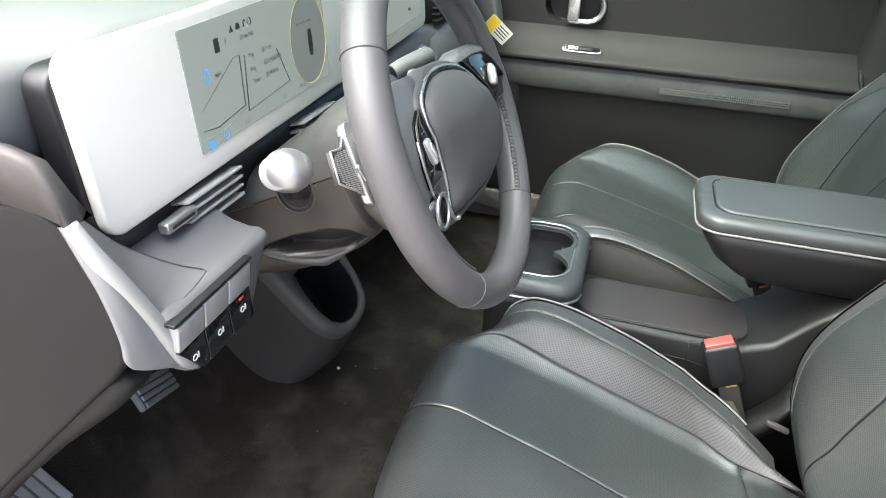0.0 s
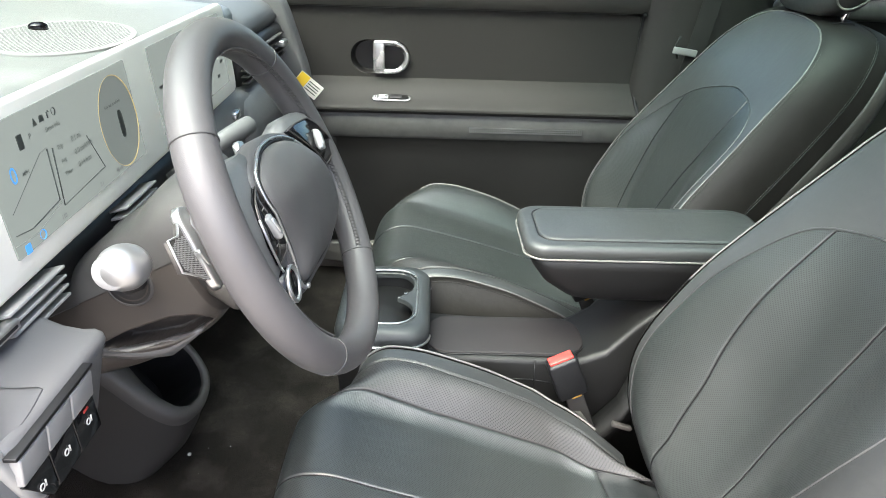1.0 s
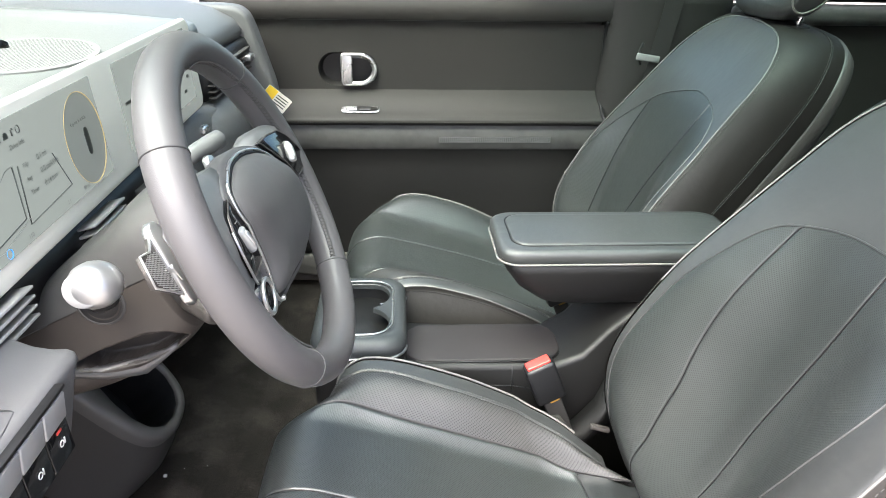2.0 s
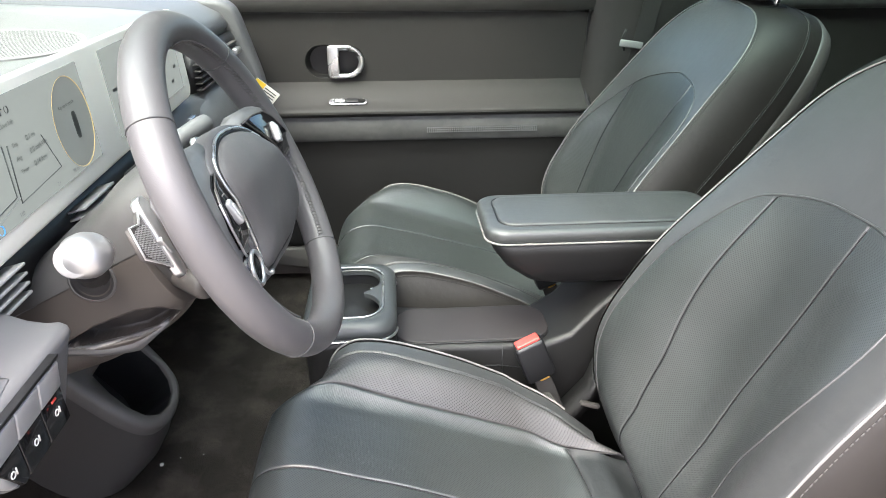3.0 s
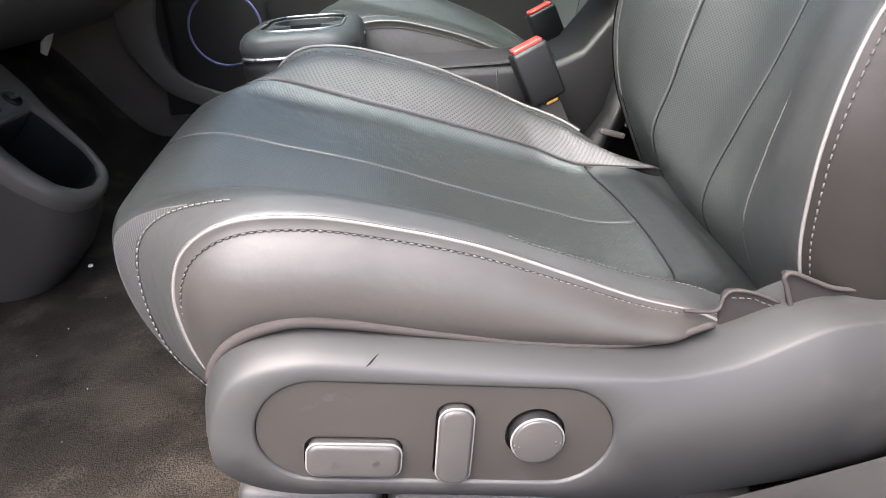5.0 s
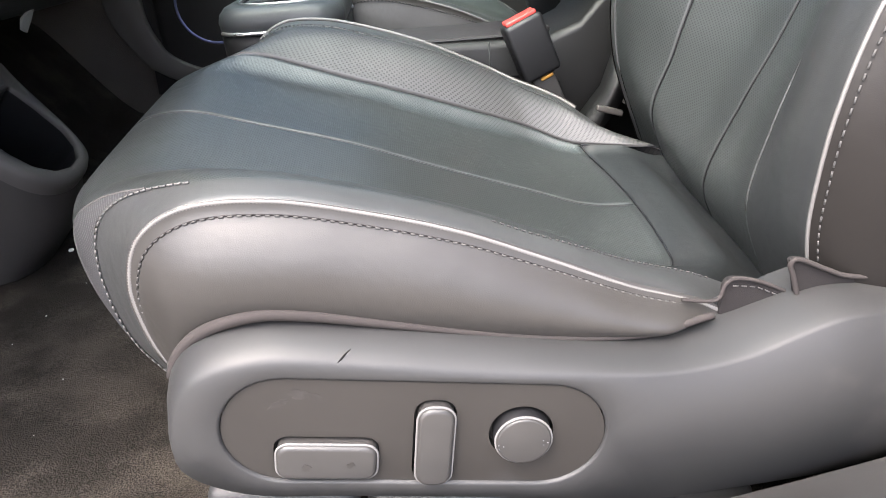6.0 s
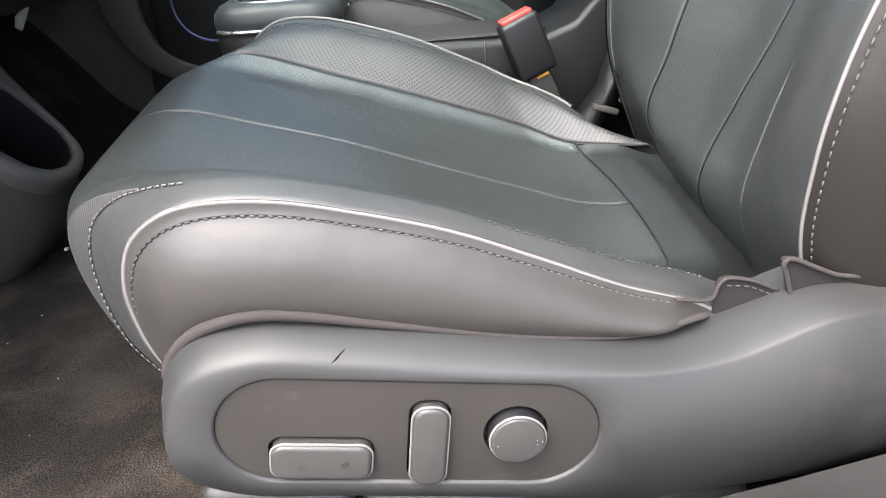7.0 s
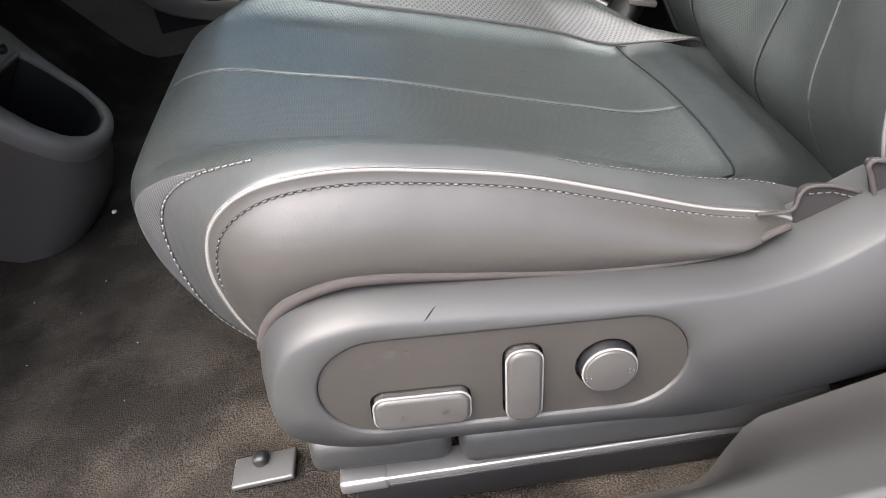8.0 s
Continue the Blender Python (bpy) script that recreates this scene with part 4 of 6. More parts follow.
# ---- centre console with cup holder and armrest ----
def console():
    root = thing("centre_console", "dark grey sliding centre console with cup holder and padded armrest", "car console")
    rings = []
    for x, zt, y0, y1 in ((-.43, .25, -.085, .075), (-.40, .285, -.098, .09), (-.30, .287, -.102, .095), (-.285, .272, -.100, .055), (-.2, .272, -.100, .045), (-.1, .270, -.100, .045), (-.02, .268, -.100, .05), (.03, .285, -.095, .07), (.08, .335, -.085, .08), (.14, .385, -.08, .078), (.24, .40, -.078, .075), (.36, .38, -.075, .07)):
        h = zt - .012
        rings.append([(x, y, z) for y, z in ((y0, FLOOR), (y0, h), (y0 + .003, zt - .003), (y0 + .014, zt), (y1 - .014, zt), (y1 - .003, zt - .003), (y1, h), (y1, FLOOR))])
    part("console_body", loft(rings), M_CONSOLE, root, "dark grey console body")
    tray = [(x, y) for x, y in round_rect(-.145, -.028, .142, .060, .045)]
    tray_lid = part("console_tray", prism(tray, Matrix.Translation((0, 0, 0)), .268, .2755, .003), surface("felt_lined_plastic", (.019, .0155, .0165), .7, grain=1500, bump=.3), root, "brown-grey rounded tray lid")
    part("tray_gap", tube([(x, y, .2722) for x, y in round_rect(-.145, -.028, .144, .062, .046)], .0012, 6, True), M_BLACK, tray_lid)
    part("side_line", tube([(-.28, -.1005, .232), (-.10, -.1005, .228), (.0, -.1005, .21)], .0010, 6), M_BLACK, root)
    part("side_gap", tube([(-.096, -.1005, .268), (-.094, -.1005, .19)], .0010, 6), M_BLACK, root)
    part("belt_guide", loft([[(x, y, z) for x, z in ((-.02 + d, .12), (.02 + d, .155), (.055 + d, .20), (.075 + d, .26), (.095 + d, .26), (.075 + d, .19), (.04 + d, .14), (.0 + d, .10))] for y, d in ((-.150, 0), (-.105, 0))]), M_CONSOLE, root, "dark curved guide between seat and console")
    # cup holder
    def oval(cx, cy, hx, hy, r, n=6):
        pts = []
        for sx, sy, a0 in ((1, 1, 0), (-1, 1, 90), (-1, -1, 180), (1, -1, 270)):
            for k in range(n + 1):
                a = radians(a0 + 90 * k / n)
                pts.append((cx + sx * (hx - r) + r * math.cos(a), cy + sy * (hy - r) + r * math.sin(a)))
        return pts
    CX, CY = -.362, -.004
    rings = []
    for hx, hy, r, z in ((.060, .100, .04, .292), (.077, .121, .042, .293), (.081, .125, .042, .299), (.082, .126, .042, .309), (.080, .124, .042, .318), (.074, .118, .042, .3255), (.066, .108, .042, .3275), (.058, .098, .042, .3275), (.056, .096, .042, .324)):
        rings.append([(x, y, z) for x, y in oval(CX, CY, hx, hy, r)])
    part("cup_column", loft([[(x, y, z) for x, y in oval(CX, CY, hx, hy, .040)] for hx, hy, z in ((.074, .116, FLOOR), (.079, .1225, .22), (.0805, .124, .290), (.0805, .124, .304))]), M_CONSOLE, root, "dark console front")
    cup = part("cup_housing", loft(rings, False), M_CUP, root, "grey cup holder housing")
    cup.location.z = .010
    part("cup_trim", tube([(x, y, .3280) for x, y in oval(CX, CY, .0575, .0975, .042)], .0016, 8, True), M_SILVER, cup, "silver ring round the cup holder")
    band = [(x, y, .2965) for x, y in oval(CX, CY, .0812, .1252, .042)]
    part("cup_band", tube(band[16:], .0026, 8), M_SILVER, cup, "silver band")
    part("cup_band", tube(band[:12], .0026, 8), M_SILVER, cup, "silver band")
    rings = [[(x, y, z) for x, y in oval(CX, CY, hx, hy, .042)] for hx, hy, z in ((.056, .096, .326), (.054, .094, .30), (.050, .090, .235), (.001, .001, .234))]
    part("cup_well", loft(rings, False), M_BLACK, cup, "black cup wells")
    glass = []
    for k in range(72):
        a = 2 * math.pi * (k + .5) / 72
        fits = lambda x, y: min(math.hypot(x, y - .048), math.hypot(x, y + .048)) < .0525 and math.hypot(max(abs(x) - .0145, 0), max(abs(y) - .0535, 0)) < .039
        rr_ = max(q for q in np.linspace(.018, .11, 185) if q == .018 or fits(q * math.cos(a), q * math.sin(a)))
        glass.append((rr_ * math.cos(a), rr_ * math.sin(a)))
    glass = offset(glass, .0)
    rim_in = resample(oval(0, 0, .0565, .0965, .042), 90, True)
    plate = holed([(rim_in, .318), (rim_in, .3245)], [(glass, .3245), (offset(glass, .001), .3235), (offset(glass, .0015), .315)], 0)
    bmesh.ops.transform(plate, matrix=Matrix(((1, 0, 0, CX), (0, 0, 1, CY), (0, 1, 0, 0), (0, 0, 0, 1))), verts=plate.verts)
    part("cup_plate", plate, M_CUP, cup, "grey plate with two joined round wells", False)
    for yy in (-.004,):
        part("cup_clip", rbox((CX + .040, yy + .018, .316), (.008, .018, .010), .002, m=pose(0, 0, 0, 0, 0, 30)), M_SILVER, cup, "pale spring clip")
        part("cup_clip", rbox((CX - .040, yy + .018, .316), (.008, .018, .010), .002, m=pose(0, 0, 0, 0, 0, -30)), M_SILVER, cup, "pale spring clip")
    # armrest
    def arm(z0, z1, x0, x1, hw0, hw1, r):
        rings = []
        for k in range(7):
            a = math.pi / 2 * k / 6
            z = z1 - r + r * math.sin(a)
            q = r * (1 - math.cos(a))
            rings.append([(x, y, z) for x, y in oval((x0 + x1) / 2, -.004, (x1 - x0) / 2 - q, hw1 - q, .035)])
        return [[(x, y, z0) for x, y in oval((x0 + x1) / 2, -.004, (x1 - x0) / 2, hw0, .035)]] + rings
    lid = part("armrest_lid", loft(arm(.461, .486, -.127, .30, .092, .092, .011)), M_LEATHER, root, "padded grey leather lid")
    part("lid_piping", tube([(x, y, .462) for x, y in oval(.0865, -.004, .214, .0925, .035)], .0019, 8, True), M_PIPING, lid, "pale piping")
    rings = [[(x, y, z) for x, y in oval((x0 + .30) / 2, -.004, (.30 - x0) / 2, hw, .035)] for x0, hw, z in ((-.02, .06, .372), (-.056, .072, .382), (-.089, .082, .408), (-.112, .088, .44), (-.122, .090, .460))]
    part("armrest_box", loft(rings), M_CONSOLE, root, "dark grey storage box under the lid")
    part("lid_pad", loft([[(x, y, z) for x, y in oval(.093, -.004, .195 - q, .068 - q, .03)] for q, z in ((0, .484), (.0, .4872), (.0012, .4886), (.004, .4896), (.012, .4902))]), M_LEATHER, lid, "raised leather pad")
    part("lid_seam", tube([(x, y, .4865) for x, y in oval(.093, -.004, .1965, .0695, .03)], .0011, 6, True), M_BLACK, lid)
    return root


console()


def buckle(name, x, y, z, label, turn):
    root = thing(name, label, "seat belt buckle", "buckles")
    m = pose(x, y, z, 0, -22, turn)
    def put(n, bm, mat, lab=""):
        bmesh.ops.transform(bm, matrix=m, verts=bm.verts)
        return part(n, bm, mat, root, lab)
    put("housing", rbox((0, 0, -.040), (.052, .030, .078), .006, 3), M_BLACK, "black plastic housing")
    put("press_button", rbox((0, 0, .0005), (.042, .020, .006), .002), M_RED, "red press button")
    put("stalk", rbox((.0, 0, -.125), (.032, .012, .10), .003), M_WEB, "black webbing stalk")
    put("tag", rbox((.004, -.004, -.083), (.018, .010, .005), .002), surface("orange_tag", (.42, .22, .03), .5, bump=.05), "small orange tag")


buckle("belt_buckle", -.062, -.142, .302, "black belt buckle with red button beside the driver seat", 8)
buckle("belt_buckle", .02, .175, .315, "black belt buckle with red button beside the passenger seat", 8)


# ---- dashboard ----
def across(sec, y0, y1, n=30, r=0.0):
    """A section in x and z run across the car, its ends rounded by r."""
    ys = list(np.linspace(y0, y1, n))
    if r:
        ys = [y0 + r * q for q in (0, .05, .15, .3, .5, .75)] + [y for y in ys if y0 + r <= y <= y1 - r] + [y1 - r * q for q in (.75, .5, .3, .15, .05, 0)]
    cx, cz = (sum(p[k] for p in sec) / len(sec) for k in (0, 1))
    rows = []
    for y in ys:
        d = min(y - y0, y1 - y)
        g = r * (1 - math.sqrt(max(0.0, 1 - (1 - d / r) ** 2))) if r and d < r else 0.0
        rows.append([(x + (cx - x) * g / max(math.hypot(x - cx, z - cz), 1e-6), y, z + (cz - z) * g / max(math.hypot(x - cx, z - cz), 1e-6)) for x, z in sec])
    return loft(rows)


def dashboard():
    root = thing("dashboard", "light grey dashboard with wide white screen frame", "dashboard")
    top = [(-1.22, .80), (-1.05, .808), (-.85, .80), (-.715, .789), (-.698, .783), (-.692, .772), (-.692, .70), (-1.2, .62)]
    part("dash_top", across(top, -.74, .36, 24), M_DASHTOP, root, "light grey dusty dash pad")
    pas = [(-1.22, .80), (-1.05, .81), (-.86, .80), (-.74, .785), (-.69, .760), (-.672, .735), (-.68, .715), (-.72, .70), (-1.2, .62)]
    part("dash_pad", across(pas, .363, .75, 12, .02), M_DASH, root, "rounded grey passenger dash pad")
    part("vent_slot", across([(-.70, .716), (-.668, .716), (-.660, .700), (-.660, .645), (-.70, .63)], .30, .73, 6), M_BLACK, root, "black vent band")
    for k in range(5):
        part("vent_slat", rbox((-.657, .46, .650 + k * .012), (.014, .36, .0030), .0008), M_TRIM, root, "grey vent slat")
    part("vent_knob", rbox((-.652, .60, .68), (.03, .045, .014), .004), M_SILVER, root, "silver vent slider")
    low = [(-1.2, .62), (-.74, .625), (-.69, .63), (-.655, .60), (-.645, .55), (-.66, .48), (-.72, .40), (-.95, .30), (-1.2, .30)]
    part("lower_dash", across(low, -.14, .74, 20), M_DASH, root, "grey lower dash")
    part("centre_pad", loft([[(-.70 + d, .12 + w * math.cos(a), .58 + h * math.sin(a)) for a in np.linspace(0, 2 * math.pi, 33)[:-1]] for d, w, h in ((-.05, .26, .075), (.03, .26, .075), (.05, .25, .065), (.055, .2, .03))]), M_DASH, root, "grey padded centre panel")
    glove = [(-.74, .640), (-.675, .638), (-.648, .628), (-.630, .600), (-.624, .56), (-.632, .50), (-.67, .44), (-.74, .40)]
    part("glovebox_panel", across(glove, .19, .655, 20, .05), M_DASH, root, "rounded grey glovebox panel")
    far_end = [(-.80, .792), (-.70, .790), (-.665, .776), (-.650, .750), (-.634, .70), (-.618, .645), (-.606, .60), (-.603, .565), (-.615, .535), (-.68, .51), (-.80, .50)]
    part("dash_end", across([tuple(spline(far_end)(t)) for t in np.linspace(0, 1, 40)], .668, .738, 8, .018), M_DASH, root, "grey dash end beside the passenger door")
    # defroster loudspeaker grille on the pad
    GM = frame_of((-.785, -.125, .7955), (1, 0, -.085), (0, 1, 0))
    ring = [(.080 * math.cos(a), .140 * math.sin(a)) for a in np.linspace(0, 2 * math.pi, 65)[:-1]]
    part("top_grille", prism(ring, GM, -.004, .0022, .001), M_GRILLE, root, "pale perforated round speaker grille", False)
    bm = bmesh.new()
    for i in range(-20, 21):
        for j in range(-22, 23):
            x, y = i * .0042, j * .0062
            if (x / .074) ** 2 + (y / .134) ** 2 < .94:
                bmesh.ops.create_cube(bm, size=1, matrix=GM @ Matrix.Translation((x, y, .0022)) @ Matrix.Diagonal((.0021, .0044, .0005, 1)))
    tagged(part("grille_slot", bm, M_DASH, root, "rows of dark slots", False), kind="stuff")
    part("light_sensor", loft([[(-.831 + r * math.cos(a), -.10 + r * math.sin(a), z) for a in np.linspace(0, 2 * math.pi, 21)[:-1]] for r, z in ((.013, .80), (.012, .807), (.007, .810))]), M_GLOSS, root, "black sensor dome")
    # white frame with two displays
    BX = frame_of((-.655, 0, .7315), (0, 1, .022), (-.08, 0, 1))
    def rr(y0, y1, z0, z1, r, n=6):
        pts = []
        for cx, cz, a0 in ((y1 - r, z1 - r, 0), (y0 + r, z1 - r, 90), (y0 + r, z0 + r, 180), (y1 - r, z0 + r, 270)):
            for k in range(n + 1):
                a = radians(a0 + 90 * k / n)
                pts.append((cx + r * math.cos(a), cz + r * math.sin(a)))
        return pts
    part("screen_back", prism(rr(-.690, .166, -.0735, .0700, .02), BX, -.03, -.004, .004), M_BLACK, root, "black rear of the screen unit")
    part("screen_frame", prism(rr(-.685, .174, -.0725, .0795, .02), BX, -.006, .006, .004), M_WHITE, root, "white glossy screen frame")
    lcd = nodes_of("display", .55, 0, (.11, .12, .105))[0]
    lcd.node_tree.nodes["Principled BSDF"].inputs["Specular IOR Level"].default_value = .06
    lb = lcd.node_tree.nodes["Principled BSDF"]
    lb.inputs["Emission Color"].default_value = (.62, .66, .60, 1)
    lb.inputs["Emission Strength"].default_value = .085
    dials = part("instrument_display", prism(rr(-.548, -.255, -.049, .0665, .002), BX, .004, .0075), lcd, root, "pale grey-green instrument display", False)
    middle = part("centre_display", prism(rr(-.184, .131, -.049, .0665, .002), BX, .004, .0075), lcd, root, "pale grey centre display", False)
    display_drawings(dials, middle, BX)
    # vents under the frame
    band = part("vent_band", across([(-.70, .645), (-.66, .645), (-.655, .60), (-.70, .585)], -.69, .20, 8), M_BLACK, root, "black vent band")
    for y in (-.54, -.30):
        for k in range(4):
            # pale grille colour here stands in for daylight falling on the slats
            part("vent_slat", rbox((-.648, y, .607 + k * .010), (.022, .095, .0032), .001, m=pose(0, 0, 0, 0, -15, 0)), M_GRILLE, band, "grey vent slat")
    part("vent_knob", rbox((-.640, -.603, .630), (.012, .046, .011), .003), M_SILVER, root, "silver vent slider")
    part("knob_slot", rbox((-.6345, -.603, .630), (.003, .034, .003), .0008), M_BLACK, root)
    part("vent_knob", rbox((-.650, .150, .622), (.025, .032, .014), .004), M_SILVER, root, "silver vent slider")
    # driver's knee panel with its buttons
    knee = [(-.70, .628), (-.660, .622), (-.640, .615), (-.618, .6085), (-.600, .6055), (-.588, .6055), (-.581, .603), (-.578, .598), (-.580, .590), (-.583, .53), (-.66, .50), (-.74, .50)]
    knee_bm = across(knee, -.712, -.536, 26, .012)
    for v in knee_bm.verts:
        v.co.y -= .55 * max(0.0, .618 - v.co.z) * sm(-.62, -.545, v.co.y)
        v.co.y = max(v.co.y, float(np.interp(v.co.z, (.50, .53, .5355, .549, .578, .60), (-.660, -.680, -.692, -.703, -.709, -.712))))
    part("knee_panel", knee_bm, M_DASH, root, "light grey knee panel")
    for k in range(5):
        part("side_slat", rbox((-.606, -.5485 - .0030 * k, .600 - .0075 * k), (.030, .006, .0030), .001), M_TRIM, root, "grey side vent slat")
    part("side_trim", tube([spline([(-.622, -.740, .694), (-.610, -.737, .670), (-.602, -.730, .647), (-.592, -.716, .607), (-.586, -.707, .578), (-.583, -.695, .549), (-.583, -.678, .5355), (-.584, -.64, .5325), (-.586, -.598, .5315)])(t) for t in np.linspace(0, 1, 40)], [.0060 + .0022 * math.sin(math.pi * min(1, t / .65)) - .004 * sm(.55, .8, t) for t in np.linspace(0, 1, 40)], 12), surface("pale_edge_trim", (.42, .42, .41), .35, metal=.3, bump=.03), root, "pale silver edge trim")
    for k in range(3):
        part("silver_button", rbox((-.5805, -.692 + k * .0375, .5835), (.014, .0362, .026), .0018, m=pose(0, 0, 0, 0, 6, 0)), M_BUTTON, root, "satin silver button")
        body = rbox((-.5830, -.691 + k * .0375, .5520), (.014, .0362, .034), .0012, m=pose(0, 0, 0, 0, -4, 0))
        for v in body.verts:  # the outermost button follows the rounded corner of the trim
            if k == 0 and v.co.y < -.691:
                v.co.y += .026 * sm(.570, .536, v.co.z)
        key = part("black_button", body, M_GLOSS, root, "gloss black button")
        part("button_mark", tube([(-.5752, -.692 + k * .0380 + .0028 * math.cos(a), .5535 + .0028 * math.sin(a)) for a in np.linspace(0, 2 * math.pi, 17)[:-1]], .0006, 5, True), M_PAPER, key, "white symbol")
        part("button_mark", rbox((-.5752, -.692 + k * .0380 + .005, .5535), (.001, .0012, .006), 0), M_PAPER, key, "white symbol")
    part("button_gap", rbox((-.5770, -.655, .5992), (.010, .118, .0034), .0008), M_BLACK, root, "dark gap over the buttons")
    part("button_mark", rbox((-.5752, -.616, .566), (.001, .008, .0022), 0), M_RED, key, "red mark")
    def facing(rows, n=14):
        """A thin panel between two edges, each row (left, right)."""
        bm = bmesh.new()
        le, ri = spline([r[0] for r in rows]), spline([r[1] for r in rows])
        def F(u, v):
            p = le(u) * (1 - v) + ri(u) * v
            return p + np.array((.004, -.002, .001)) * math.sin(math.pi * v)
        front = patch(F, 0, 1, lambda u: 0.0, lambda u: 1.0, n, 8)
        geo = bmesh.ops.extrude_face_region(front, geom=front.faces[:])
        bmesh.ops.translate(front, verts=[v for v in geo["geom"] if isinstance(v, bmesh.types.BMVert)], vec=(-.006, .003, 0))
        bmesh.ops.recalc_face_normals(front, faces=front.faces)
        bm.free()
        return front
    part("side_panel", facing([((-.627, -.738, .695), (-.650, -.716, .697)), ((-.612, -.734, .667), (-.650, -.692, .664)), ((-.600, -.725, .637), (-.640, -.672, .636)), ((-.5925, -.714, .611), (-.612, -.652, .6135)), ((-.588, -.708, .602), (-.590, -.640, .6055))], 24), M_DASH, root, "light grey panel beside the edge trim")
    part("trim_corner", facing([((-.628, -.7425, .690), (-.621, -.737, .692)), ((-.616, -.7435, .664), (-.607, -.734, .664)), ((-.606, -.7440, .642), (-.597, -.726, .637)), ((-.599, -.7445, .619), (-.590, -.714, .605)), ((-.595, -.7445, .597), (-.5855, -.704, .577)), ((-.596, -.7430, .577), (-.583, -.692, .5525)), ((-.593, -.7320, .566), (-.5825, -.681, .5415)), ((-.590, -.7150, .555), (-.583, -.665, .5370)), ((-.588, -.690, .541), (-.584, -.648, .5345))], 40), surface("pale_corner_trim", (.19, .193, .197), .38, metal=.15, grain=1500, bump=.06, vary=.08, stain=9), root, "pale silver-grey corner under the edge trim")
    # end cap towards the open door
    cap = [(-.630, .688), (-.618, .664), (-.608, .642), (-.601, .620), (-.598, .597), (-.601, .576), (-.618, .553), (-.652, .517), (-.774, .385), (-.92, .22), (-1.2, .20), (-1.2, .70), (-.80, .700), (-.70, .701), (-.648, .703)]
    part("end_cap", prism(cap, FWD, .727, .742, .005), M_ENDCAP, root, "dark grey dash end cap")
    kick = [(-.607, .549), (-.612, .533), (-.630, .513), (-.655, .489), (-.701, .447), (-.768, .378), (-.80, .342), (-.92, .205), (-.96, .24), (-.80, .40), (-.66, .530), (-.625, .556)]
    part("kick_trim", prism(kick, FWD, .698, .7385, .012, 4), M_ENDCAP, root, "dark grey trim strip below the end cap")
    part("pillar_foot", loft([[(x, y, z) for y, z in ((-.742, z0), (-.742, z1 - .003), (-.738, z1 + .002), (-.726, z1 - .004), (-.716, z0))] for x, z0, z1 in ((-.624, .690, .694), (-.628, .694, .716), (-.642, .698, .738), (-.67, .702, .746), (-.74, .704, .748), (-.84, .704, .748))]), M_TRIM, root, "grey trim at the foot of the windscreen pillar")
    return root


